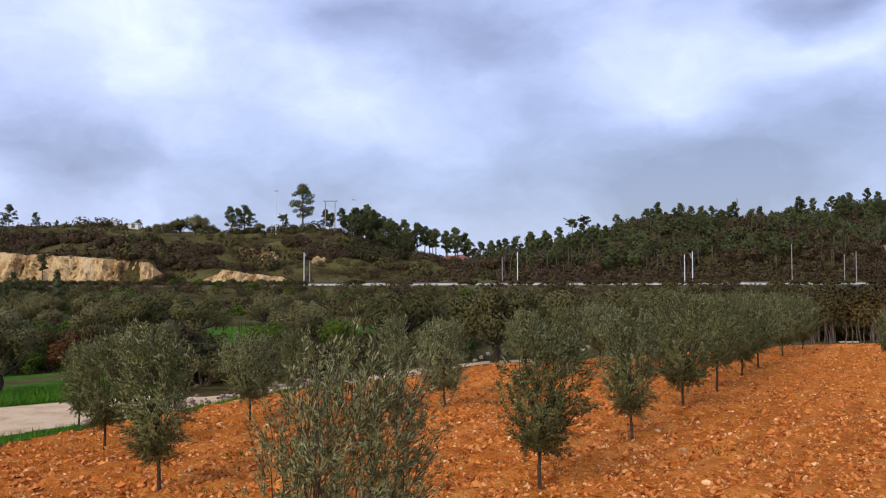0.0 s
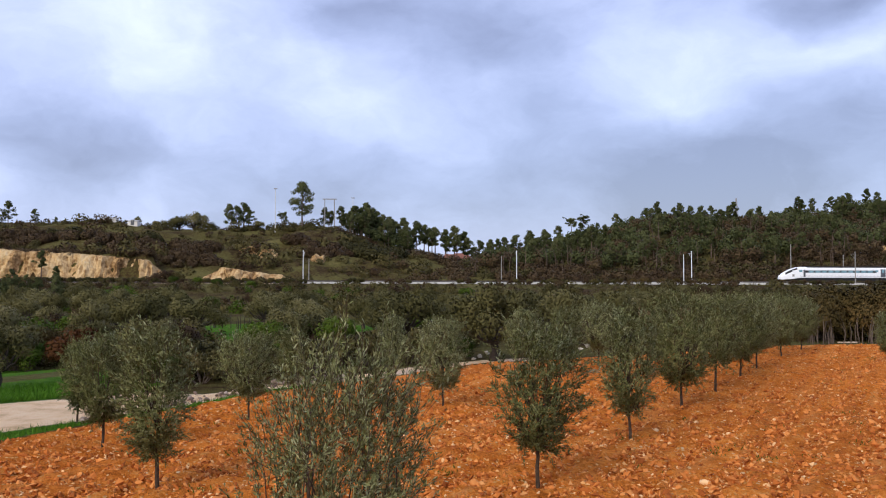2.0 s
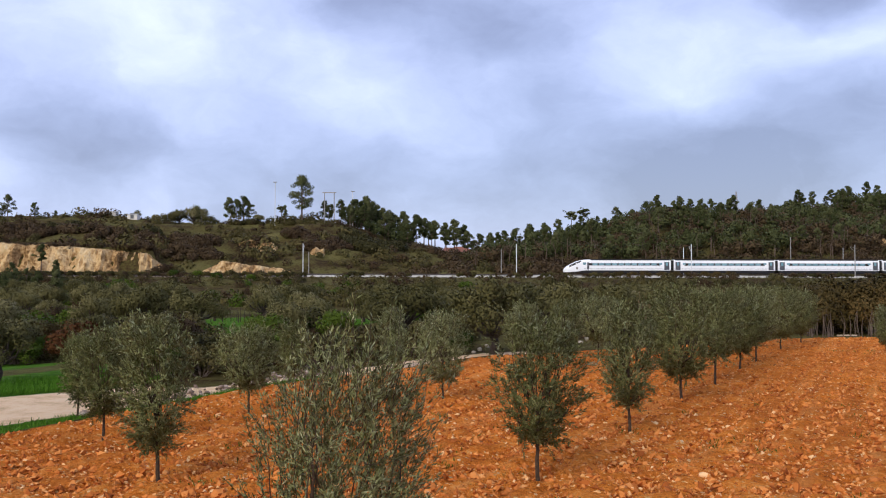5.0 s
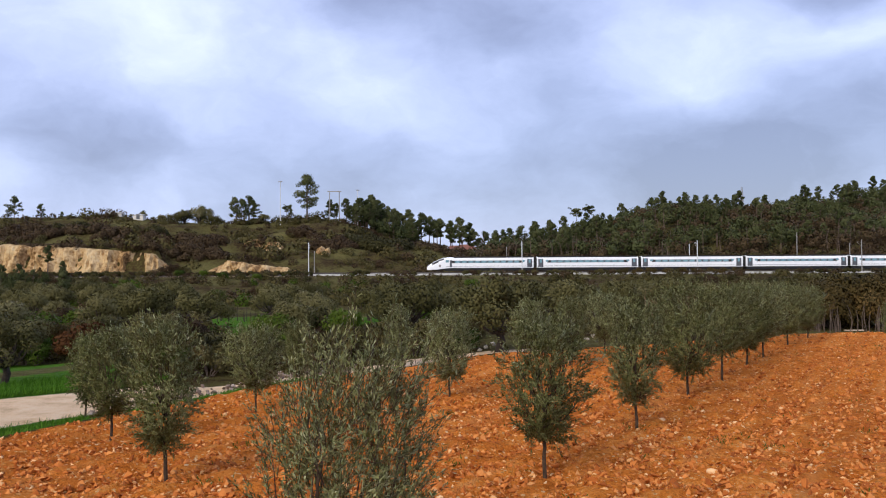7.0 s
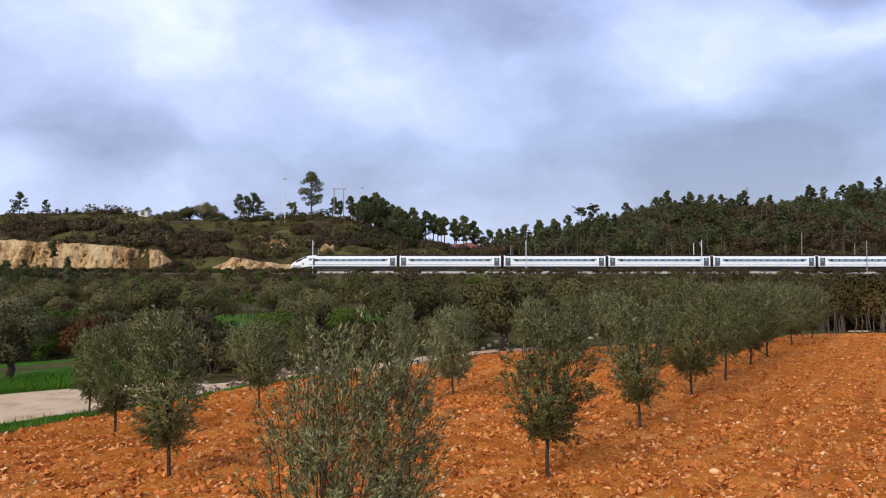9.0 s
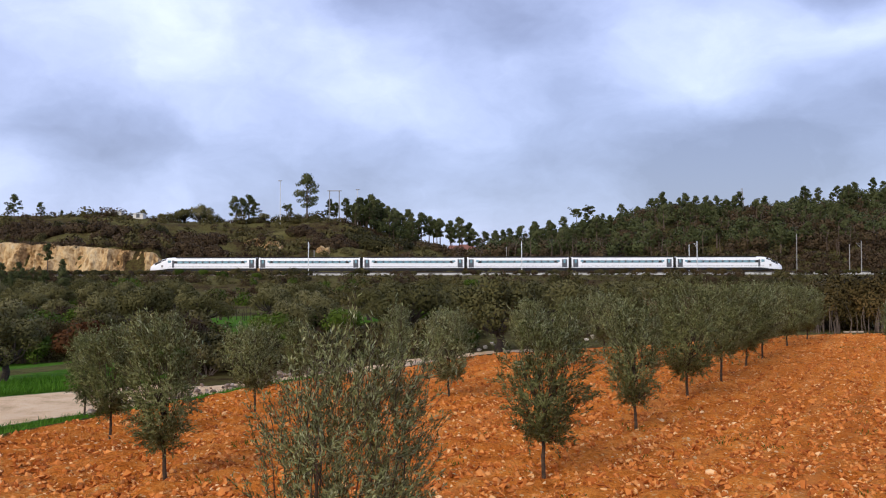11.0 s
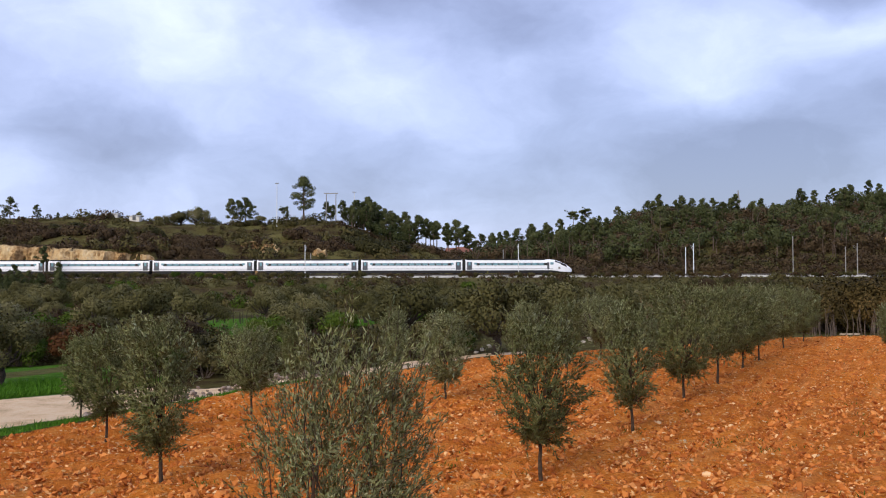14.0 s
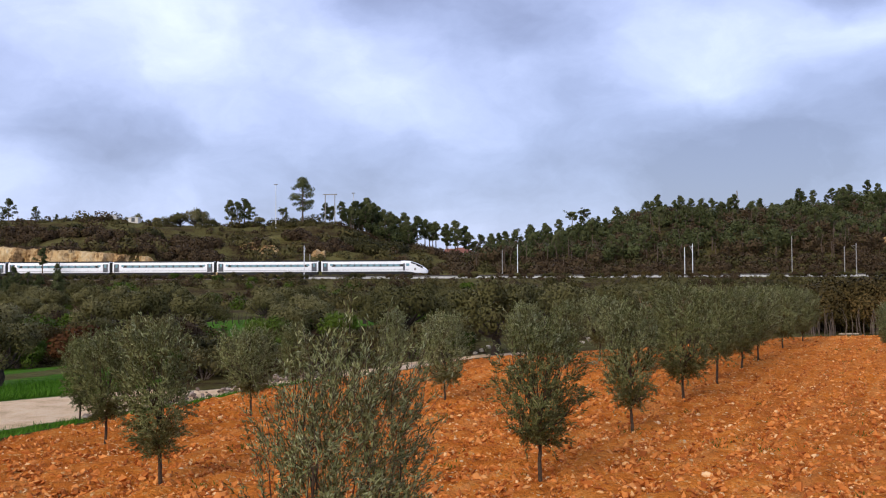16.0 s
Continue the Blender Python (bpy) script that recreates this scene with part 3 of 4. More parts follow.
def young_olive(seed, h, spread, shoots, per, leaf, stem=.26, lean=.12, rise=0.0, pale=0.0, wild=0.0):
    """Upright young olive: bare stem, rising limbs, long feathery shoots set with narrow leaves."""
    rng = np.random.default_rng(seed)
    t = thing("olive_tree", pose(0, 0, 0), "young grey-green olive tree in tilled orange soil", "tree", "young olives in the field")
    fork = h * stem
    top = h - fork
    part("trunk", Geo().tube(curve_to((0, 0, -.15), (.02, 0, fork + .12), (rng.normal() * .03, 0, 0), rng, 7, .008), np.linspace(.036, .024, 7) * h / 2.5, 8), "bark", t, smooth=True)
    wood, crown, tips = Geo(), Geo(), Geo()
    C, D, high = [], [], []
    bumps = rng.uniform(0, 6.28, 3)
    for i in range(shoots):
        f = rng.uniform(-.06, .88)
        a = rng.uniform(0, 6.28)
        edge = float(np.interp(f, [-.1, .06, .3, .6, .8, .95], [.22, .55, .93, 1, .80, .45])) * spread
        edge *= 1 + (.16 + wild) * math.sin(2 * a + bumps[0]) + (.14 + wild) * math.sin(5 * f + 3 * a + bumps[1])
        r = edge * rng.uniform(.05, 1) ** .55 * .86
        s = np.array([math.cos(a) * r + lean * f * .3, math.sin(a) * r, f * top])
        out = np.array([math.cos(a), math.sin(a), 0]) * r / spread
        d = unit(out * (1.05 - .7 * f) + np.array([lean * 1.6, 0, rng.uniform(-.15, .75) + f * .8 + rise]) + rng.normal(size=3) * .3)
        ln = rng.uniform(.16, .40) * (1 + rise) * h / 2.6 * (1.35 + 1.6 * wild if f > .6 and rng.random() < .4 else 1)
        e = s + d * ln
        q = curve_to(s, e, (lean * .08, 0, -.02), rng, 4, .008)
        wood.tube(q, np.linspace(.003, .0013, 4) * h / 2.5, 3)
        if i % 19 == 0:
            wood.tube(curve_to((0, 0, max(0, s[2] * .35 - .1)), s, (s[0] * .3, s[1] * .3, -.06), rng, 6, .02), np.linspace(.012, .004, 6) * h / 2.5, 4)
        tt = np.sort(rng.uniform(.0, 1, per))
        C.append(q[0] + (q[-1] - q[0]) * tt[:, None] + rng.normal(size=(per, 3)) * .012)
        D.append(d * .9 + rng.normal(size=(per, 3)) * .5)
        high.append(np.full(per, f > .58 and rng.random() < pale))
    C, D, high = np.concatenate(C), np.concatenate(D), np.concatenate(high)
    n = len(C)
    ln, wd = rng.uniform(.7, 1.25, n) * leaf, rng.uniform(.8, 1.2, n) * leaf * (.22 if rise else .26)
    swell = unit(unit(C - np.array([0, 0, top * .22])) * (.9, .9, 1) + rng.normal(size=(n, 3)) * (.5 if rise else .32) + (0, 0, .1))
    crown.leaves(C[~high], D[~high], ln[~high], wd[~high], rng, None, swell[~high])
    c = part("crown", crown, "olive leaf", t, place=pose(0, 0, fork))
    part("bough", wood, "bark", c)
    # some upper shoots take the paler leaf, painting sunlight on the crown's top
    if high.any():
        tips.leaves(C[high], D[high], ln[high] * 1.15, wd[high], rng, None, swell[high])
        tagged(part("shoot_tip", tips, "top-lit olive leaf", c, "silvery upper shoots with top light painted in"), kind="stuff")
    t["fork"] = fork
    return t


def clump_crown(rng, centres, radii, per, leaf, squash=.75, ratio=.33, one=True):
    """Leaves in clumps; one: the clumps make up one crown."""
    g = Geo()
    mid = np.mean(np.asarray(centres), 0) - (0, 0, np.mean(radii) * .6)
    for c, r in zip(centres, radii):
        m = int(per * (r / radii.mean()) ** 2)
        d = unit(rng.normal(size=(m, 3)))
        rad = r * rng.uniform(.45, 1.08, m) ** .7 * (1 + .16 * np.sin(d[:, 0] * 7 + c[0]) * np.sin(d[:, 2] * 6 + c[1]))
        p = c + d * rad[:, None] * (1, 1, squash)
        lay = rng.normal(size=(m, 3))
        lay -= d * (lay * d).sum(1, keepdims=True)
        swell = d * .8 + rng.normal(size=(m, 3)) * .15 + (0, 0, .12)
        if one:
            swell = swell + unit(p - mid) * .5
        g.leaves(p, unit(lay) + d * .3, rng.uniform(.6, 1.3, m) * leaf, rng.uniform(.7, 1.3, m) * leaf * ratio, rng, d + (0, 0, .15), unit(swell))
    return g


def grown_olive(seed, h, spread, label="old grey-green olive tree in the grove", per=175, leaf=.22):
    rng = np.random.default_rng(seed)
    t = thing("olive_tree", pose(0, 0, 0), label, "tree", "old olives in the grove")
    wood = Geo()
    fork = h * .27
    wood.tube(curve_to((0, 0, -.4), (.12, .05, fork), (.1, 0, 0), rng, 6, .05), np.linspace(.24, .17, 6) * h / 4, 9)
    cs, rs = [], []
    for i in range(26):
        a = i * 2.4 + rng.normal() * .4
        k = rng.uniform(.1, 1) ** .6
        c = np.array([math.cos(a) * spread * k * .85, math.sin(a) * spread * k * .85, h * (.43 + .35 * (1 - k * k) + rng.uniform(-.12, .12))])
        cs.append(c)
        rs.append(spread * rng.uniform(.2, .36))
        if i % 2 == 0:
            wood.tube(curve_to((.12, .05, fork - .1), c, (c[0] * .1, c[1] * .1, -.15), rng, 6, .06), np.linspace(.11, .03, 6) * h / 4, 6)
    part("trunk", wood, "old bark", t, "dark gnarled trunk", True)
    part("crown", clump_crown(rng, cs, np.array(rs), per, leaf, .75, .45), "grove leaf", t)
    return t


def pine(seed, h, kind, label):
    """A pine: tall bare trunk, whorled limbs and tufts of needles in the upper part."""
    rng = np.random.default_rng(seed)
    t = thing("pine_tree", pose(0, 0, 0), label, "tree", "pines on the hills")
    wood = Geo()
    bend = rng.normal() * h * .02
    p = curve_to((0, 0, -1), (bend, 0, h * .97), (rng.normal() * h * .02, 0, 0), rng, 8, h * .004)
    wood.tube(p, np.linspace(.022, .005, 8) * h, 7)
    low, wide, count, flat = {"open": (.30, .36, 16, .5), "dense": (.30, .30, 17, .62), "tall": (.50, .22, 13, .6), "flat": (.70, .27, 11, .42)}[kind]
    cs, rs = [], []
    for i in range(count):
        g = (i + rng.uniform(0, .8)) / count
        f = low + (.97 - low) * g
        a = i * 2.4 + rng.normal() * .6
        prof = 1.0 if kind == "flat" else min(1, .5 + 1.6 * g) * (1.02 - g ** 1.7)
        r = h * wide * max(.15, prof) * rng.uniform(.5, 1.2)
        c = np.array([math.cos(a) * r + bend * f, math.sin(a) * r, h * f + r * .22 + rng.normal() * .015 * h])
        s = np.array([bend * f, 0, h * (f - .04)])
        wood.tube(curve_to(s, c, (0, 0, -.02 * h), rng, 4, .01 * h), np.linspace(.007, .002, 4) * h, 4)
        for k in range(3):
            cs.append(s + (c - s) * (1 - .27 * k) + rng.normal(size=3) * h * wide * (.12, .12, .05))
            rs.append(h * wide * rng.uniform(.13, .27) * (1 - .12 * k))
    for k in range(3):
        cs.append(np.array([bend + rng.normal() * .03 * h, rng.normal() * .03 * h, h * (.96 - .035 * k)]))
        rs.append(h * wide * rng.uniform(.2, .32))
    part("trunk", wood, "pine bark", t, "bare reddish brown trunk", True)
    part("crown", clump_crown(rng, cs, np.array(rs), 86, h * .036, flat, .42), "pine leaf", t)
    return t


def bush(seed, h, material, label, name="bush", group="bushes", per=140, leaf=.095):
    rng = np.random.default_rng(seed)
    t = thing(name, pose(0, 0, 0), label, "bush", group)
    cs, rs, wood = [], [], Geo()
    for i in range(11):
        a, k = i * 2.4 + rng.normal() * .4, rng.uniform(.1, 1) ** .6
        c = np.array([math.cos(a) * h * .62 * k, math.sin(a) * h * .62 * k, h * (.30 + .42 * (1 - k * k) + rng.uniform(-.1, .12))])
        cs.append(c)
        rs.append(h * rng.uniform(.2, .34))
        wood.tube(curve_to((c[0] * .1, c[1] * .1, -.2), c, (0, 0, .05), rng, 4, .03 * h), np.linspace(.02, .006, 4) * h, 4)
    part("stem", wood, "bare stem", t)
    part("crown", clump_crown(rng, cs, np.array(rs), per, h * leaf, .8, .6), material, t)
    return t


class Kind:
    """Hands out copies of a few built plants; the first calls use the built ones."""

    def __init__(self, made):
        self.made, self.used, self.k = made, set(), 0

    def put(self, x, y, turn=0.0, size=1.0, which=None, sink=0.0, label=""):
        i = self.k % len(self.made) if which is None else which
        self.k += 1
        m = pose(x, y, lie(x, y) - sink, 0, 0, turn) @ Matrix.Scale(size, 4)
        if i in self.used:
            ob = copy_thing(self.made[i], m)
            ob.matrix_basis = m
        else:
            ob = self.made[i]
            ob.matrix_basis = m
            self.used.add(i)
        return tagged(ob, label)


# young olives, row by row: place, height
near_olive = young_olive(11, 2.62, .80, 780, 38, .053, .20, rise=.22, pale=.2, wild=.16)
near_olive.matrix_basis = pose(-0.81, 6.6, lie(-0.81, 6.6))
tagged(near_olive, "bushy young olive tree with pale upright shoots")
young = Kind([young_olive(21, 2.5, .70, 640, 27, .066, .27, pale=.12), young_olive(22, 2.5, .60, 600, 27, .066, .25, pale=.12),
              young_olive(23, 2.5, .92, 760, 27, .066, .25, pale=.15), young_olive(24, 2.5, .84, 680, 27, .066, .30, pale=.12)])
SWAY = [near_olive]
YOUNG = [(1.47, 13.25, 1.00, 0), (3.81, 17.30, 1.02, 1), (6.03, 21.35, 1.12, 2), (8.02, 24.90, 1.10, 3), (9.88, 28.20, 1.08, 2),
         (11.27, 30.55, 1.04, 3), (14.03, 35.15, 1.02, 2), (-4.33, 12.95, .97, 1), (-6.41, 16.20, .84, 0), (-8.48, 19.90, .80, 1),
         (-4.43, 19.45, .80, 3), (0.04, 21.60, .88, 2), (-1.70, 30.55, .85, 1), (4.06, 28.30, .9, 0), (5.86, 32.00, .95, 3),
         (17.55, 33.55, .75, 1), (8.24, 31.35, .9, 1), (10.35, 33.45, .95, 3), (16.26, 38.50, .95, 2), (11.66, 34.70, .95, 0),
         (2.96, 30.55, .85, 2), (-4.02, 23.00, .72, 1)]
for i, (x, y, size, which) in enumerate(YOUNG):
    ob = young.put(x, y, i * 77, size, which)
    if i < 12:
        SWAY.append(ob)

# old olives in the grove
grove = Kind([grown_olive(31, 4.0, 2.3), grown_olive(32, 3.8, 2.6), grown_olive(33, 4.3, 2.2), grown_olive(34, 3.6, 2.4)])
GROVE = [(2.11, 36.05, .86), (-1.95, 45.85, .86), (-7.93, 85.85, .9), (-12.85, 80.90, .9), (-17.89, 85.70, .95), (-21.73, 75.35, 1.05),
         (-24.12, 68.00, 1.1), (-24.45, 45.95, 1.0), (-28.74, 50.70, 1.1), (4.96, 51.15, .82), (6.96, 46.35, .8), (9.44, 48.00, .8), (-14.8, 28.2, .6)]
for i, (x, y, size) in enumerate(GROVE):
    grove.put(x, y, i * 61, size)
rng = np.random.default_rng(5)
placed = [(g[0], g[1]) for g in GROVE]
tries = 0
while len(placed) < 112 and tries < 4000:
    tries += 1
    y = rng.uniform(46, 150)
    x = rng.uniform(-.56, .42) * y
    s = float(beyond(x, y))
    if s < 15 or any((x - a) ** 2 + (y - b) ** 2 < 19 for a, b in placed) or (-.30 < x / y < -.20 if y < 76 else -.27 < x / y < -.225) or (-.175 < x / y < -.06 if y < 70 else -.147 < x / y < -.083):
        continue
    placed.append((x, y))
    grove.put(x, y, rng.uniform(0, 360), rng.uniform(.66, .88) if y < 90 else rng.uniform(.8, 1.1))

# scrub between the grove and the railway, and beside the field
bushes = Kind([bush(41, 2.6, "bush leaf", "dark green winter scrub bush on rough ground"), bush(42, 2.4, "brown leaf", "brown winter scrub bush on rough ground"), bush(43, 2.8, "bush leaf", "dark green winter scrub bush on rough ground"), bush(44, 2.2, "green leaf", "leafy mid-green bush on rough ground")])
for i in range(105):
    y = rng.uniform(125, 203)
    x = rng.uniform(-.58, .58) * y
    bushes.put(x, y, rng.uniform(0, 360), rng.uniform(.7, 1.25) * (1 - .7 * float(ramp(170, 203, y))), [0, 1, 2, 0, 1, 3][i % 6])
for x, y, size, which in [(-26.07, 53.15, 1.3, 3), (-25.63, 54.85, 1.1, 3), (-22.51, 54.35, .9, 2), (-27.82, 54.50, 1.2, 3), (-24.02, 59.90, .9, 3), (-9.18, 44.05, .8, 3), (-8.84, 54.55, .9, 2), (-9.42, 53.70, .9, 3), (-6.01, 49.20, .8, 3)]:
    bushes.put(x, y, x * 40, size, which)
hedge = Kind([bush(49, 1.45, "bush leaf", "dense dark green bush before the railway wall", per=260), bush(50, 1.35, "brown leaf", "dense brown bush before the railway wall", per=260)])
for u0, u1 in [(-.56, -.16), (-.118, -.092), (-.066, -.036), (.018, .041), (.077, .106), (.117, .146), (.167, .206), (.274, .282), (.340, .350), (.387, .395), (.410, .484), (.50, .56)]:
    k = max(1, round((u1 - u0) / .0075))
    for j in range(k):
        u = u0 + (u1 - u0) * (j + .5) / k
        hedge.put(u * 204, 204 + (u * 900) % 2 - 1, u * 3000, .85 + (u * 70) % .35, [0, 0, 1][int(abs(u) * 1000) % 3])
for i in range(24):
    u, d = rng.uniform(-.58, -.13), rng.uniform(178, 207)
    bushes.put(u * d, d, i * 47, rng.uniform(.45, .85), [0, 1, 2, 1, 3][i % 5])
for i in range(44):
    d = rng.uniform(44, 78)
    u = rng.uniform(-.52, .02)
    if beyond(u * d, d) > 14 and not (-.285 < u < -.205 or -.165 < u < -.07):
        bushes.put(u * d, d, i * 53, rng.uniform(.45, .95), [3, 0, 3, 1, 2][i % 5])
for u, d, size in [(-.34, 219, 1.1), (-.33, 220, 1.3), (-.322, 221, 1.2), (-.312, 221, 1.0), (-.35, 219, .7), (-.285, 219, .7), (-.16, 220, .9)]:
    bushes.put(u * d, d, u * 900, size, 1 if size > 1 else 0)
for i in range(36):
    d, u = rng.uniform(37, 60), -.31 + .26 * (i + rng.uniform(.2, .8)) / 36
    if beyond(u * d, d) > 12:
        bushes.put(u * d, d, i * 71, rng.uniform(.26, .42), [3, 0, 1, 0][i % 4])
for i in range(46):
    x = -11.5 + 13 * (i + rng.uniform(.1, .9)) / 46
    y = float(np.interp(x, EDGE_X, EDGE_Y)) + (float(path_band(x)[1]) + rng.uniform(1.2, 6.5)) / .72
    if x / y > -.37:
        bushes.put(x, y, i * 67, rng.uniform(.34, .56), [0, 3, 2, 1, 0, 2][i % 6])
dry = Kind([bush(46, 2.4, "dry leaf", "pale dry winter bush in the scrub")])
for u, d, size in [(.128, 150, 1.0), (.145, 150, 1.0), (.138, 152, 1.2)]:
    dry.put(u * d, d, u * 5000, size)
darks = Kind([bush(47, 2.6, "dark leaf", "very dark evergreen bush on rough ground", per=400, leaf=.05), bush(48, 2.4, "dark leaf", "very dark evergreen bush on rough ground", per=400, leaf=.05)])
for x, y, size in [(21.18, 48.60, 1.2), (22.50, 49.00, 1.25), (23.81, 49.35, 1.3), (25.00, 49.45, 1.4), (26.23, 49.60, 1.4), (19.85, 48.50, 1.1), (18.10, 47.30, .9), (23.57, 50.10, 1.5), (26.14, 50.70, 1.5), (22.70, 50.90, 1.3)]:
    darks.put(x, y, x * 40, size)
for u, d, size in [(-.50, 46, .9), (-.475, 50, 1.1), (-.43, 52, 1.0), (-.41, 48, .8), (-.53, 44, .9), (-.385, 56, 1.0), (-.35, 60, 1.0), (-.18, 62, .8), (-.05, 60, .8), (-.30, 64, .7)]:
    darks.put(u * d, d, u * 4000, size)
for u in [.21, .225, .24, .26, .275, .29, .31, .325, .34]:
    darks.put(u * 196, 196, u * 4000, .8)
reds = Kind([bush(45, 2.4, "red leaf", "rust-red autumn bush beside the meadow")])
for x, y, size in [(-.425 * 44, 44, .9), (-.436 * 43.5, 43.5, .7), (-.417 * 45, 45, .6)]:
    reds.put(x, y, x * 50, size)

# pines
pines = Kind([pine(51, 15, "open", "tall open-crowned pine tree on the hill"), pine(52, 11, "dense", "dark bushy round-crowned pine tree on the hill"), pine(53, 13, "tall", "slender pine with a high crown"),
              pine(54, 10, "flat", "flat-topped umbrella pine tree on the hill"), pine(55, 12, "dense", "dark bushy round-crowned pine tree on the hill"), pine(56, 14, "tall", "slender pine with a high crown")])
HEIGHTS = (15, 11, 13, 10, 12, 14)


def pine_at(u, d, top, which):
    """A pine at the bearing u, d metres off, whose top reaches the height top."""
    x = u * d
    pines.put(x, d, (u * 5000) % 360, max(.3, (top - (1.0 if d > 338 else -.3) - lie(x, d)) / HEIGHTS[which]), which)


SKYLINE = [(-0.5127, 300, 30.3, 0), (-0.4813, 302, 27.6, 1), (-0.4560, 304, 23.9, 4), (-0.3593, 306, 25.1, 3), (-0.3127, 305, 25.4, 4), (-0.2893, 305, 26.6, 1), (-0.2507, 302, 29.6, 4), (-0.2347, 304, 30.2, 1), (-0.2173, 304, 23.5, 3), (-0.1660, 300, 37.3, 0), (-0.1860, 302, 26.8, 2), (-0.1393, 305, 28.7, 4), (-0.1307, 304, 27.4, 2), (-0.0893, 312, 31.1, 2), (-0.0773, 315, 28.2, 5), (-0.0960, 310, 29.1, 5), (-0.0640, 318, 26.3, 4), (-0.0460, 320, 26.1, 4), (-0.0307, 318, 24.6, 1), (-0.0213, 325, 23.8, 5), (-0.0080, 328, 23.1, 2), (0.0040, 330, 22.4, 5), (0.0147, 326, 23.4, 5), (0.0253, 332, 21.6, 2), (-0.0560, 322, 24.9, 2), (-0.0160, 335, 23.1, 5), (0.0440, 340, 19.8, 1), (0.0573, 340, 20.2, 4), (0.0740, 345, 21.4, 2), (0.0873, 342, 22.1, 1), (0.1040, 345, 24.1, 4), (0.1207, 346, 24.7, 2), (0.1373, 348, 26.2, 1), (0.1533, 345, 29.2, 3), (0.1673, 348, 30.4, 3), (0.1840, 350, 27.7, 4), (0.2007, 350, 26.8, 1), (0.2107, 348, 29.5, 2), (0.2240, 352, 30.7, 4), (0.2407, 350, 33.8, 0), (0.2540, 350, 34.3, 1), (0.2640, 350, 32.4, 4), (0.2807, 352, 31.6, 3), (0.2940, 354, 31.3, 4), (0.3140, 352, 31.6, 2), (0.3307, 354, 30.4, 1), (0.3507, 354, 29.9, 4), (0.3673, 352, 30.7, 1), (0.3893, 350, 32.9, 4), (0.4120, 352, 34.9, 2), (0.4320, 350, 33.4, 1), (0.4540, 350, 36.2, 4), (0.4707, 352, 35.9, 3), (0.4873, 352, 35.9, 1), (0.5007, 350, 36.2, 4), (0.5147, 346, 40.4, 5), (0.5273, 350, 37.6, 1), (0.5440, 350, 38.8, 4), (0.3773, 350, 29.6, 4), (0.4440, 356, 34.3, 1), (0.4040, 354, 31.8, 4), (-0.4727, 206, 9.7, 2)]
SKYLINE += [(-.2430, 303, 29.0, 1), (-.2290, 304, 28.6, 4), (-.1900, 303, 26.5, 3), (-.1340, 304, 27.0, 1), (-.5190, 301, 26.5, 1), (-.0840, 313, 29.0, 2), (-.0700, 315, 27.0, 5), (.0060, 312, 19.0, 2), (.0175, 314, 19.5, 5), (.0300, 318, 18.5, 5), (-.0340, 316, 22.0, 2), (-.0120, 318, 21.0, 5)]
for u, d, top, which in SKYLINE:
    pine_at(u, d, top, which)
for i in range(170):
    d = rng.uniform(238, 352)
    u = rng.uniform(.03, .62)
    if i % 5 == 0:
        u, d = rng.uniform(-.12, -.04), rng.uniform(290, 320)
    which = [1, 4, 1, 4, 2, 5][i % 6]
    x = u * d
    pines.put(x, d, rng.uniform(0, 360), rng.uniform(.5, .85), which)
for i in range(20):
    d = rng.uniform(150, 200)
    u = rng.uniform(-.56, -.445)
    pines.put(u * d, d, i * 50, rng.uniform(.32, .5), [1, 4][i % 2])


# scrub on the hills, uncountable
def hill_scrub(name, seed, n, u0, u1, d0, d1, size, material, label, lift=0.0, bare=-.12):
    rng = np.random.default_rng(seed)
    d = rng.uniform(d0, d1, n)
    u = rng.uniform(u0, u1, n)
    keep = np.array([noise.noise((a * b * .05, b * .05, seed)) for a, b in zip(u, d)]) > bare
    x, d = (u * d)[keep], d[keep]
    z = height(x, d)
    r = rng.uniform(.5, 1.2, len(x)) * size
    cs = np.stack([x, d, z + r * .35 + lift * rng.uniform(.5, 1.1, len(x))], 1)
    g = clump_crown(rng, cs, r, 125, size * .31, .8, .7, False)
    setting(name, g, material, label, kind="stuff")


hill_scrub("hill_scrub", 61, 620, -.62, .0, 226, 318, 1.3, "bush leaf", "dark scrub over the sandy hill", bare=.05)
hill_scrub("hill_scrub", 62, 480, -.62, .0, 226, 318, 1.3, "brown leaf", "brown winter scrub over the hill", bare=.03)
hill_scrub("hill_scrub", 63, 1300, -.06, .62, 222, 335, 2.0, "brown leaf", "brown undergrowth below the pines")
hill_scrub("hill_scrub", 64, 900, .02, .62, 226, 350, 2.2, "bush leaf", "dark green undergrowth below the pines")
hill_scrub("hill_scrub", 66, 34, -.62, -.38, 226, 312, 3.0, "brown leaf", "large brown winter thickets on the hill")
hill_scrub("hill_scrub", 67, 70, -.62, -.02, 226, 312, 3.0, "bush leaf", "large dark evergreen thickets on the hill")
hill_scrub("hill_scrub", 68, 60, -.36, -.28, 221, 240, 2.8, "brown leaf", "dark brown thicket beside the sandy cutting")
hill_scrub("far_woods", 71, 560, .04, .62, 300, 350, 2.5, "pine leaf", "dense dark pine canopy over the hill", 3.4, bare=-.2)
hill_scrub("far_woods", 72, 420, .05, .62, 240, 305, 2.3, "pine leaf", "dense dark pine canopy over the hill", 3.5)
hill_scrub("far_woods", 73, 420, .05, .62, 236, 320, 2.3, "brown leaf", "bare brown winter trees among pines", 3.0)
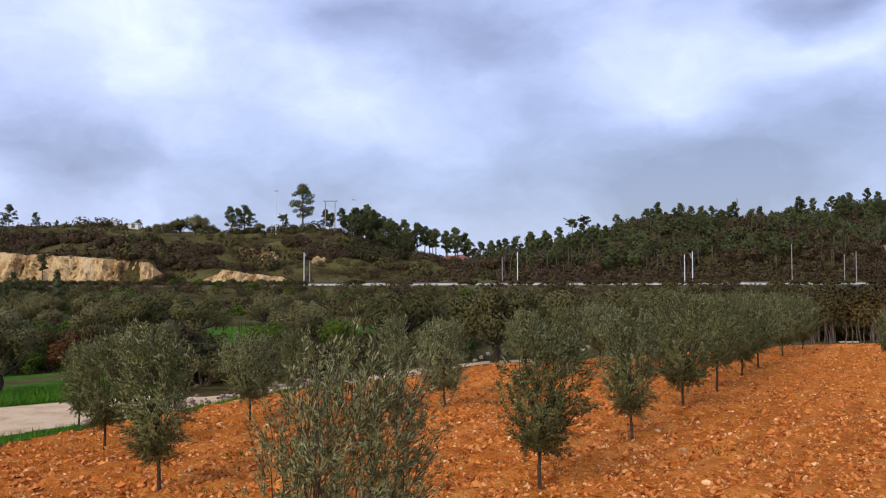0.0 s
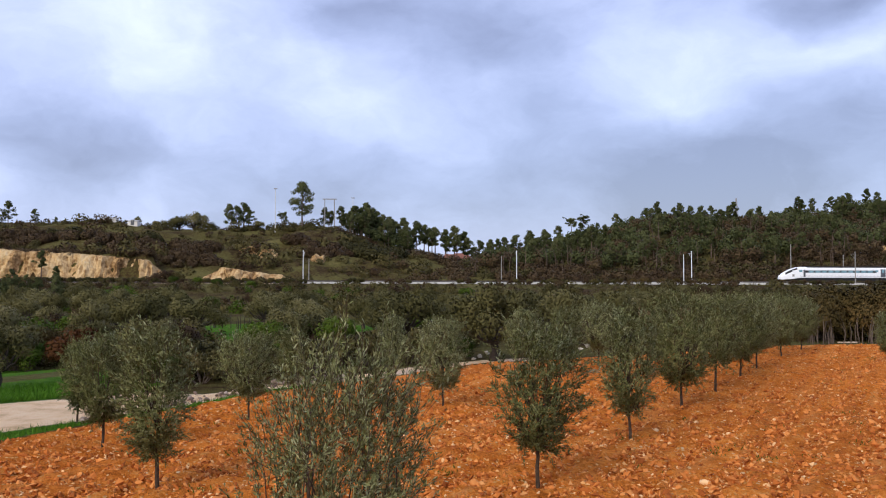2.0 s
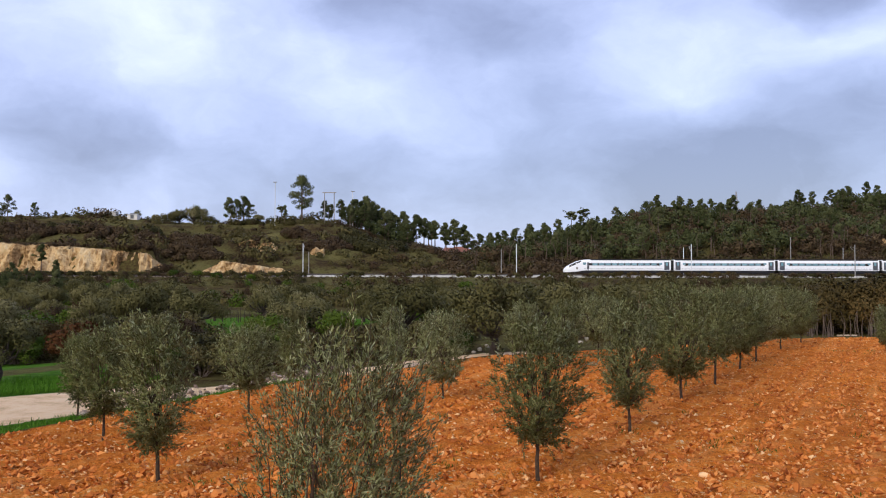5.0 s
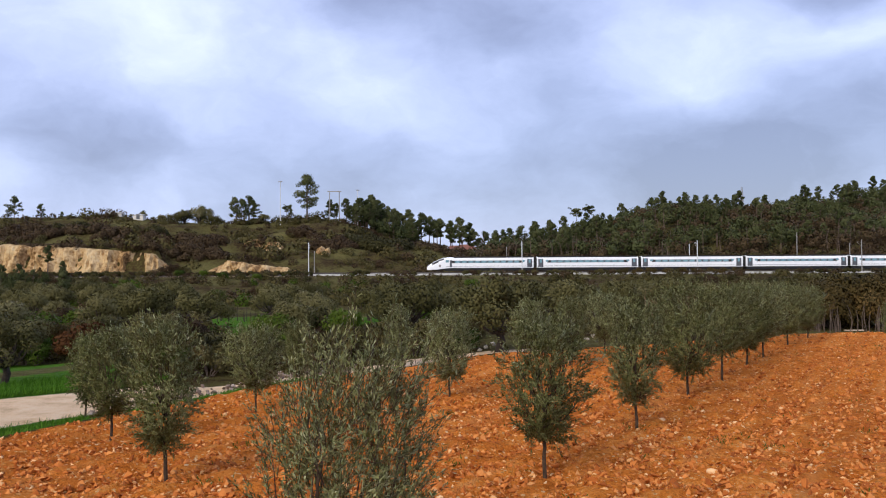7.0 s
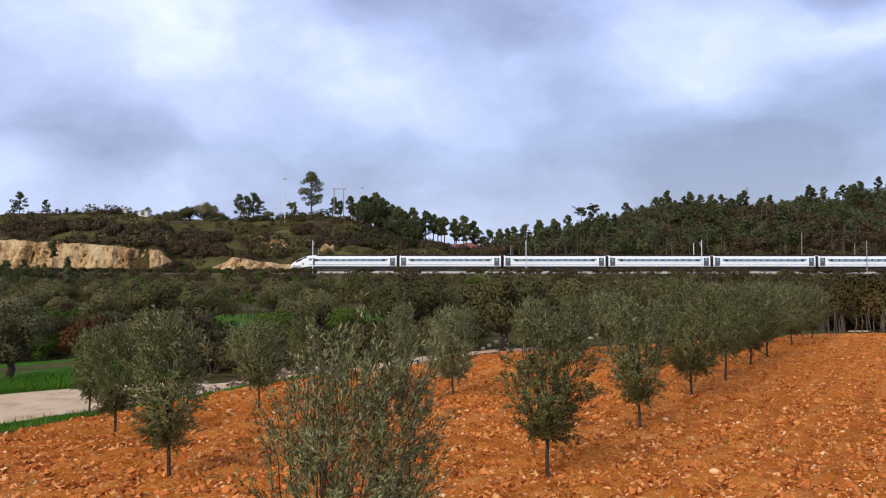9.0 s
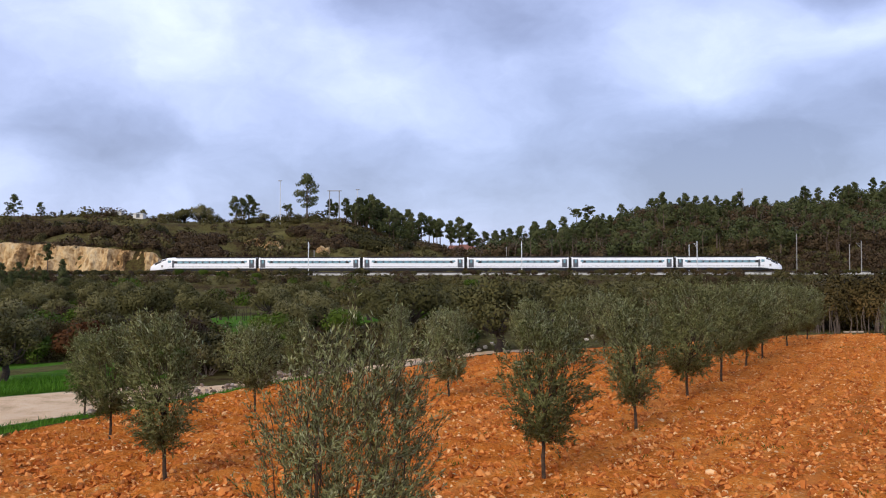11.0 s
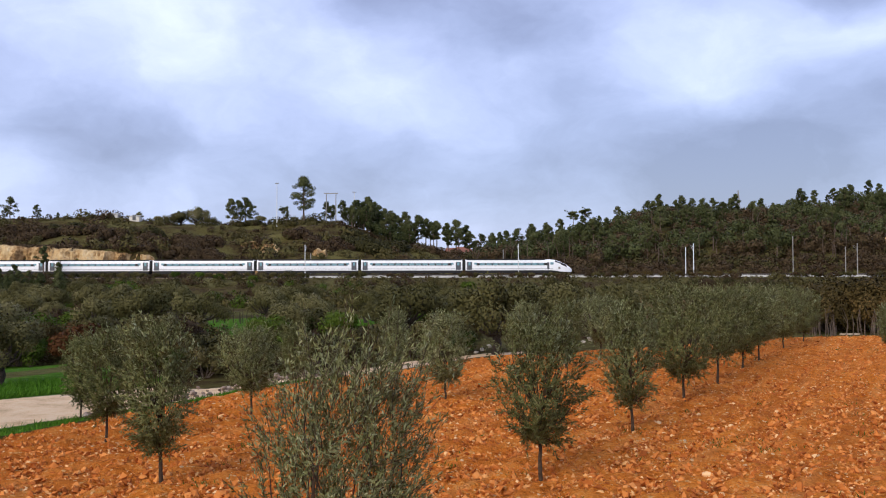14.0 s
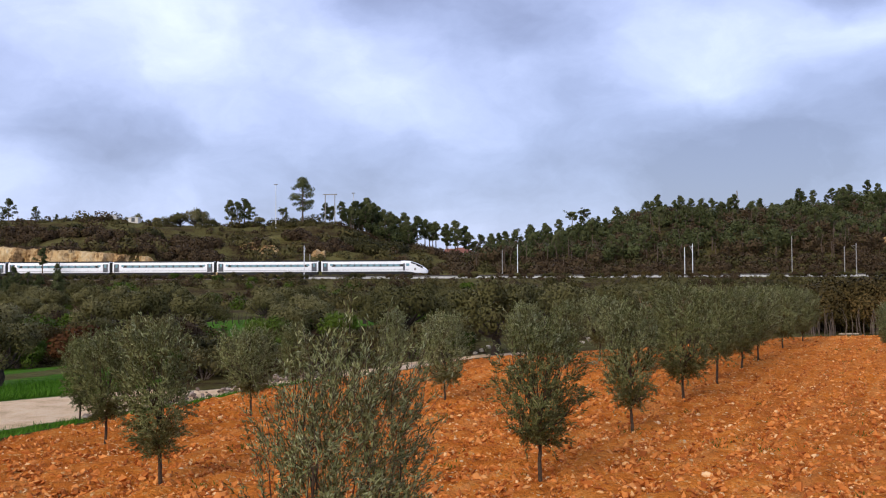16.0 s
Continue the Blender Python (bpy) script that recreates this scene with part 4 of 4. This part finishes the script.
hill_scrub("far_woods", 74, 50, -.11, -.035, 290, 320, 2.2, "pine leaf", "dark pine thicket on the hill's flank", 2.5)
hill_scrub("thicket", 75, 330, -.58, .58, 122, 190, 1.5, "bush leaf", "low dark green thicket before the railway")
hill_scrub("thicket", 76, 260, -.58, .58, 122, 196, 1.3, "brown leaf", "low brown thicket before the railway")
hill_scrub("thicket", 77, 200, -.58, -.1, 120, 180, 1.3, "green leaf", "low leafy thicket before the railway")
hill_scrub("thicket", 79, 620, -.58, .58, 178, 202, .42, "bush leaf", "ankle-high scrub below the railway wall", bare=-1)
hill_scrub("hill_scrub", 78, 420, .10, .6, 219, 244, 1.7, "brown leaf", "brown bracken and scrub behind the railway")
hill_scrub("hill_scrub", 69, 260, -.60, -.335, 225.5, 231, 1.2, "brown leaf", "brown scrub along the brow of the cutting")


def thickets(seed, patches, size, material, label):
    """Scrub grown together in patches: centre, half width and half depth of each."""
    rng = np.random.default_rng(seed)
    cs, rs = [], []
    for x, y, rx, ry in patches:
        for k in range(int(5 + rx * ry * .42)):
            a, q = rng.uniform(0, 6.28), rng.uniform(0, 1) ** .5
            px, py = x + math.cos(a) * q * rx, y + math.sin(a) * q * ry
            r = size * rng.uniform(.6, 1.2) * (1.1 - .4 * q)
            cs.append((px, py, lie(px, py) + r * .5))
            rs.append(r)
    setting("thicket", clump_crown(rng, np.array(cs), np.array(rs), 270, size * .25, .85, .8, False), material, label, kind="stuff")


thickets(141, [(-73, 238, 7, 6), (-66, 236, 5, 4), (-78, 254, 6, 5), (-71, 250, 7, 6), (-88, 256, 6, 6), (-100, 254, 7, 5), (-113, 262, 8, 5), (-133, 266, 9, 7)], 2.1, "brown leaf", "dark brown bramble thicket on the hillside")
thickets(142, [(-46, 265, 4, 4), (-36, 259, 7, 5), (-33, 251, 6, 5), (-40, 252, 3, 4), (-125, 258, 7, 5), (-54, 256, 3, 3)], 2.2, "brown leaf", "dense russet scrub below the hill's brow")
thickets(143, [(-25, 262, 8, 6), (-20, 254, 7, 6), (-28, 274, 6, 6), (-16, 262, 6, 8), (-90, 262, 3, 3), (-122, 272, 6, 4)], 2.3, "bush leaf", "dark evergreen thicket on the hill's flank")
thickets(144, [(-136, 301, 9, 2), (-122, 301, 5, 2), (-104, 303, 7, 2), (-92, 302, 8, 2), (-84, 302, 5, 2), (-70, 302, 5, 2), (-57, 301, 7, 2), (-47, 300, 5, 2)], 1.3, "bush leaf", "dark bushes standing along the hill's brow")
hill_scrub("hill_scrub", 65, 130, -.62, .05, 300, 316, 2.0, "bush leaf", "dark bushes along the hill's brow")


BROW = [(-139.78, 306.00, 23.42, 0), (-133.65, 306.00, 23.01, 1), (-126.48, 306.00, 22.39, 2), (-120.35, 306.00, 22.19, 1), (-109.81, 305.00, 24.78, 0), (-103.07, 305.00, 23.76, 2), (-98.60, 305.00, 24.58, 1),
        (-94.94, 305.00, 25.39, 2), (-88.85, 305.00, 26.62, 0), (-83.93, 305.00, 23.76, 1), (-65.78, 304.00, 23.69, 2), (-152.04, 306.00, 23.01, 1), (-145.91, 306.00, 23.01, 2), (-114.23, 306.00, 22.60, 1), (-53.60, 304.00, 23.29, 0), (-37.60, 306.00, 21.98, 2)]
for x, y, z, which in BROW:
    grove.put(x, y, x * 30, max(.4, (z - lie(x, y) + .3) / 3.7), which, label="dark round tree on the hill's brow")


# ---- sandy cutting behind the line ----
def cutting(u0, u1, d, tops, label, base=1.7):
    """A bank of bare sand: a rough face with a crumbled foot and a rounded brow."""
    g = Geo()
    cols, rows = 120, 16
    v = []
    for i in range(cols + 1):
        f = i / cols
        u = u0 + (u1 - u0) * f
        x = u * d
        top = float(np.interp(f, [k / (len(tops) - 1) for k in range(len(tops))], tops)) + noise.fractal((x * .15, 1, 0), .8, 2, 4) * .7
        for j in range(rows + 1):
            k = j / rows
            z = base + (top - base) * min(1, k * 1.18)
            y = d + 3.4 * k ** 1.4 + (5 * (k - .85) / .15 if k > .85 else 0) + noise.fractal((x * .25, z * .12, 2), .7, 2, 6) * 2.5 - 1.2 * (1 - k) ** 3
            z += noise.fractal((x * .5, z, 7), .8, 2, 3) * .12 - (1.6 * ((k - .85) / .15) ** 2 if k > .85 else 0)
            v.append((x, y, z))
    f = [[i * (rows + 1) + j, (i + 1) * (rows + 1) + j, (i + 1) * (rows + 1) + j + 1, i * (rows + 1) + j + 1] for i in range(cols) for j in range(rows)]
    g.add(v, f)
    setting("sand_cliff", g, "cliff", label, True)


cutting(-.60, -.330, 222, [9.47, 10.22, 10.67, 10.82, 10.82, 10.67, 10.37, 9.92, 9.47, 9.17, 8.72, 8.13, 4.24], "bare sandy yellow cutting face behind the railway")
cutting(-.288, -.17, 220, [3.20, 6.16, 5.71, 4.83, 4.23, 2.76], "low bank of bare yellow sand")

for u0, u1, d, label in ((-.252, -.190, 250, "bare tan rock outcrop on the hillside"), (-.160, -.137, 239, "small bare patch of orange sand on the hillside"), (.503, .535, 248, "pale broken rock outcrop below the pines")):
    b = lie((u0 + u1) / 2 * d, d)
    cutting(u0, u1, d, [b - 1, b + 2.2, b + 2.9, b + 2.0, b + 2.4, b - 1], label, b - 1.5)


# ---- far masts, poles, house ----
def far_pole(x, y, z1, label, cross=""):
    z0 = lie(x, y)
    h = z1 - z0
    t = thing("light_mast" if cross == "head" else "utility_pole", pose(x, y, z0), label, "mast")
    part("pole", Geo().tube([(0, 0, -1), (0, 0, h)], [.17, .10], 8), "mast paint", t)
    if cross == "head":
        part("lamp_head", Geo().box(-.65, .65, -.3, .3, h - .05, h + .18, .08), "dull mast", t)
    return t


far_pole(-59.19, 300.00, 35.08, "tall pale lighting mast on the hill", "head")
far_pole(-32.75, 310.00, 32.82, "tall pale lighting mast on the hill", "head")


def shed(x, y, w, h):
    t = thing("shed", pose(x, y, lie(x, y)), "small pale farm shed on the hill's brow", "shed", "sheds on the hill")
    part("wall", Geo().box(-w / 2, w / 2, -1.6, 1.6, -1, h), "plaster", t)
    part("roof", Geo().add([(-w / 2 - .2, -1.9, h), (w / 2 + .2, -1.9, h), (w / 2 + .2, 1.9, h + .5), (-w / 2 - .2, 1.9, h + .5),
                            (-w / 2 - .2, -1.9, h + .12), (w / 2 + .2, -1.9, h + .12), (w / 2 + .2, 1.9, h + .62), (-w / 2 - .2, 1.9, h + .62)],
                           [[3, 2, 1, 0], [4, 5, 6, 7], [0, 1, 5, 4], [1, 2, 6, 5], [2, 3, 7, 6], [3, 0, 4, 7]]), "concrete", t, "pale sheet roof")
    part("door", Geo().box(-.6, .6, -1.66, -1.55, 0, 1.9), "grey paint", t)


for x, y, w, h in ((-118.5, 303, 4.5, 1.5), (-110.3, 303, 3.5, 1.4), (-99.5, 307, 3.6, 1.5)):
    shed(x, y, w, h)


def lattice_mast(x, y, z1, spread, label):
    """Three legs that draw together, tied by struts."""
    z0 = lie(x, y)
    h = z1 - z0
    t = thing("radio_mast", pose(x, y, z0), label, "mast")
    legs = [(math.cos(a) * spread, math.sin(a) * spread) for a in (.4, 2.5, 4.6)]
    for a, b in legs:
        part("leg", Geo().tube([(a, b, -1), (a * .12, b * .12, h)], [.14, .10], 5), "dull mast", t)
    for k in range(1, 9):
        f, g = k / 9, (k - .7) / 9
        for (a, b), (c, d) in zip(legs, legs[1:] + legs[:1]):
            q, w = 1 - .88 * f, 1 - .88 * g
            part("strut", Geo().tube([(a * w, b * w, h * g), (c * q, d * q, h * f)], [.05, .05], 4), "dull mast", t)


lattice_mast(122.8, 353.0, 37.3, 1.6, "slim grey lattice radio mast above the pines")
hx, hy = -39.97, 300
frame_pole = thing("power_pole", pose(hx, hy, lie(hx, hy)), "two-legged power line pole with a crossbar", "mast")
top_z = 31.66 - lie(hx, hy)
for s in (-1.7, 1.7):
    part("leg", Geo().tube([(s, 0, -1), (s, 0, top_z)], [.2, .15], 7), "dull mast", frame_pole)
part("crossbar", Geo().box(-2.5, 2.5, -.12, .12, top_z - .3, top_z, .03), "dull mast", frame_pole)


def house(x, y, z, w, label):
    t = thing("house", pose(x, y, z), label, "house")
    part("wall", Geo().box(-w / 2, w / 2, -3, 3, -3, 3), "plaster", t, "pale plastered wall")
    r = Geo()
    r.add([(-w / 2 - .4, -3.5, 2.9), (w / 2 + .4, -3.5, 2.9), (w / 2 + .4, 3.5, 2.9), (-w / 2 - .4, 3.5, 2.9), (-w / 2 + 1.2, 0, 5), (w / 2 - 1.2, 0, 5)],
          [[0, 1, 5, 4], [2, 3, 4, 5], [0, 4, 3], [1, 2, 5], [3, 2, 1, 0]])
    part("roof", r, "roof tile", t, "orange clay tile roof")
    for k in (-.25, .25):
        wd = part("window", Geo().box(w * k - .5, w * k + .5, -3.04, -2.9, .6, 1.9), "train glass", t)
        part("sill", Geo().box(w * k - .65, w * k + .65, -3.12, -2.95, .48, .6), "concrete", wd)
    return t


house(2.79, 322, 7.70, 6.0, "small house with an orange tile roof among pines")
house(7.38, 326, 8.19, 7.0, "pale house with an orange tile roof among pines")


# ---- small things in the field ----
x, y = 22.35, 46.85
plank = thing("plank", pose(x, y, lie(x, y) + .08, 0, 0, 4), "pale weathered plank lying at the field's edge", "plank")
part("board", Geo().box(-.55, .55, -.07, .07, -.05, .02, .01), "plank", plank)


def rock_mesh(seed, material, size=1.0):
    rng = np.random.default_rng(seed)
    bm = bmesh.new()
    bmesh.ops.create_icosphere(bm, subdivisions=1, radius=.5 * size)
    sx = rng.uniform(.7, 1.3, 3) * (1, .9, .62)
    for q in bm.verts:
        q.co = Vector(q.co * Vector(sx)) * rng.uniform(.62, 1.22)
    me = bpy.data.meshes.new("stone")
    bm.to_mesh(me)
    bm.free()
    me.materials.append(M[material])
    return me


# verge grass
def grass(seed, n, verge, tall, label):
    rng = np.random.default_rng(seed)
    x = rng.uniform(-34, -3.2 if verge else -9, n)
    lo, hi = path_band(x)
    s = rng.uniform(0, 1, n)
    s = -.15 + (lo - .1) * s if verge else hi + .1 + 5 * s ** 1.5
    y = np.interp(x, EDGE_X, EDGE_Y) + s / .72
    x, y = x[y > 9], y[y > 9]
    k = len(x)
    c = np.stack([x, y, height(x, y) - .01], 1)
    g = Geo().leaves(c, np.stack([rng.normal(size=k) * .4 + .25, rng.normal(size=k) * .4, np.ones(k)], 1), rng.uniform(.4, 1.2, k) * tall, rng.uniform(.6, 1.2, k) * tall * .13, rng)
    setting("grass", g, "grass blade", label, kind="stuff")


grass(71, 26000, True, .15, "short green grass along the verge")
grass(72, 40000, False, .2, "green meadow grass beyond the track")


# stones and clods, the nearest each on its own
def stones():
    rng = np.random.default_rng(81)
    shapes = [rock_mesh(90 + i, "stone") for i in range(3)] + [rock_mesh(95 + i, "clod") for i in range(3)]
    n = 0
    while n < 300:
        y = rng.uniform(8.5, 20)
        x = rng.uniform(-.56, .56) * y
        if beyond(x, y) > -.1:
            continue
        size = rng.uniform(.07, .15) * (1.6 if rng.random() < .08 else 1)
        part("stone", shapes[n % 6], "stone", land, place=pose(x, y, lie(x, y) + size * .12, rng.uniform(-20, 20), rng.uniform(-20, 20), rng.uniform(0, 360)) @ Matrix.Scale(size, 4))
        n += 1
    octa = np.array([(1, 0, 0), (-1, 0, 0), (0, 1, 0), (0, -1, 0), (0, 0, 1), (0, 0, -1)], float) * .5
    tri = np.array([(0, 2, 4), (2, 1, 4), (1, 3, 4), (3, 0, 4), (2, 0, 5), (1, 2, 5), (3, 1, 5), (0, 3, 5)])
    for material, count, lo, hi, label in (("stone", 26000, .02, .105, "pale stone flakes strewn over the tilled soil"), ("clod", 84000, .03, .15, "angular clods of orange soil")):
        y = 5.5 + 38 * rng.random(count) ** 1.6
        x = rng.uniform(-.60, .60, count) * (y + 2)
        keep = beyond(x, y) < -.05
        x, y = x[keep], y[keep]
        k = len(x)
        size = lo + (hi - lo) * rng.random(k) ** 3.0
        v = octa[None] * rng.uniform(.7, 1.2, (k, 6, 1)) + rng.normal(size=(k, 6, 3)) * .13
        v = v * size[:, None, None] * (np.stack([rng.uniform(.8, 1.3, k), rng.uniform(.65, 1, k), rng.uniform(.45, .9, k)], 1))[:, None]
        a = rng.uniform(0, 6.28, k)
        tilt = rng.normal(size=(k, 2)) * .35
        c, s = np.cos(a)[:, None], np.sin(a)[:, None]
        vx, vy = v[..., 0] * c - v[..., 1] * s, v[..., 0] * s + v[..., 1] * c
        vz = v[..., 2] + vx * tilt[:, :1] + vy * tilt[:, 1:]
        P = np.stack([vx + x[:, None], vy + y[:, None], vz + (height(x, y) + size * .10)[:, None]], -1)
        g = Geo().add(P.reshape(-1, 3), (tri[None] + (np.arange(k) * 6)[:, None, None]).reshape(-1, 3))
        setting("field_stones" if material == "stone" else "soil_clods", g, material, label, kind="stuff")


stones()


# pale rocks at the field's edge
rocks = [rock_mesh(301 + i, "pale stone") for i in range(3)]
for i, (x, y, size) in enumerate([(7.37, 43.00, .45), (6.79, 41.55, .25), (1.71, 37.85, .3), (2.10, 39.45, .35), (1.37, 36.75, .22), (-1.98, 31.75, .3), (-4.88, 30.75, .3), (-4.69, 31.55, .2)]):
    t = thing("rock", pose(x, y, lie(x, y) + size * .18, 8, 5, x * 60), "pale limestone rock at the edge of the field", "rock", "rocks along the track")
    part("stone", rocks[i % 3], "pale stone", t, place=Matrix.Scale(size, 4))


def rubble_bank():
    """Cleared stones thrown along the track's edge."""
    rng = np.random.default_rng(307)
    shapes = [rock_mesh(311 + i, "rubble") for i in range(5)]
    bank = thing("stone_bank", pose(0, 0, 0), "low bank of cleared field stones beside the track", "stone bank")
    for k in range(260):
        x = rng.uniform(-8.6, -3.2)
        y = float(np.interp(x, EDGE_X, EDGE_Y)) + (3.3 + rng.normal() * .45) / .72 + rng.normal() * .3
        size = rng.uniform(.08, .21)
        part("stone", shapes[k % 5], "rubble", bank, place=pose(x, y, lie(x, y) + size * rng.uniform(.1, .55), rng.uniform(-30, 30), rng.uniform(-30, 30), rng.uniform(0, 360)) @ Matrix.Scale(size, 4))


rubble_bank()


def stalks(name, seed, n, x0, x1, y0, y1, tall, thick, material, label, lean=.12):
    """Upright dry stalks, too many to count."""
    rng = np.random.default_rng(seed)
    x, y = spread_along(rng, n, (x0, x1, y0, y1))
    g = Geo()
    for a, b in zip(x, y):
        z = lie(a, b)
        h = tall * rng.uniform(.6, 1.15)
        g.tube([(a, b, z - .1), (a + rng.normal() * lean * h * .5, b, z + h * .55), (a + rng.normal() * lean * h, b + rng.normal() * lean, z + h)], [thick, thick * .8, thick * .3], 4)
    setting(name, g, material, label, kind="stuff")


stalks("bare_stems", 401, 70, 19.5, 27, 45.5, 47.5, 1.5, .028, "bare stem", "bare brown stems of a leafless thicket")
stalks("dry_reeds", 402, 500, 17, 27, 68, 74, 2.2, .022, "dry leaf", "pale dry reeds beyond the olive row")
def bare_trunks():
    rng = np.random.default_rng(405)
    g = Geo()
    for i in range(150):
        d = rng.uniform(232, 300)
        x = rng.uniform(.03, .6) * d
        z, h = lie(x, d), rng.uniform(4, 8)
        g.tube([(x, d, z - .3), (x + rng.normal() * .25, d, z + h * .6), (x + rng.normal() * .5, d, z + h)], [.13, .10, .04], 5)
        for k in range(3):
            f = rng.uniform(.5, .95)
            g.tube([(x, d, z + h * f), (x + rng.normal() * 1.1, d + rng.normal(), z + h * f + rng.uniform(.4, 1.4))], [.04, .015], 3)
    setting("bare_trunks", g, "pine bark", "bare burnt trunks among the pines", kind="stuff")


bare_trunks()
stalks("vine_stakes", 403, 16, -25, -20, 84, 90, 1.5, .05, "old bark", "dark vine stakes in the green meadow", .03)


def weeds():
    rng = np.random.default_rng(404)
    c, d = [], []
    while len(c) < 1800:
        y = rng.uniform(9, 36)
        x = rng.uniform(-.3, .58) * y
        if beyond(x, y) > -.5:
            continue
        m = int(rng.integers(6, 26))
        p = np.stack([x + rng.normal(size=m) * .16, y + rng.normal(size=m) * .12], 1)
        c += [(a, b, lie(a, b)) for a, b in p]
    c = np.array(c)
    k = len(c)
    g = Geo().leaves(c, np.stack([rng.normal(size=k) * .7, rng.normal(size=k) * .7, np.ones(k)], 1), rng.uniform(.04, .13, k), rng.uniform(.010, .025, k), rng)
    setting("weeds", g, "green leaf", "small green weeds in the tilled soil", kind="stuff")


weeds()


# ---- what moves ----
def motions():
    for ob, offset, turn in CARS:
        walk(ob, [(t, pose(hx + offset, TRACK_Y, RAIL_Z, 0, 0, turn)) for t, hx in HEAD])
    # gusts lean the crowns to one side and let them back
    for i, ob in enumerate(SWAY):
        crown = [c for c in ob.children if c.name.startswith("crown")][0]
        rows = []
        for k in range(33):
            t = k * .5
            gust = (3.2 * math.exp(-((t - .3) / 1.6) ** 2) + 2.2 * math.exp(-((t - 3.6) / 1.2) ** 2) + .9 * math.exp(-((t - 12) / 2) ** 2))
            lean = gust * (.7 + .3 * math.sin(i * 1.7)) + 1.1 * math.sin(t * 2.9 + i * 1.3) + .5 * math.sin(t * 5.1 + i)
            rows.append((t, pose(0, 0, ob["fork"], .6 * math.sin(t * 2.3 + i * 2), lean, 0)))
        walk(crown, rows)
    walk(clouds, [(0, pose(0, 0, 0)), (16.0, pose(0, 0, 0, .6, 0, -2.3))])


motions()
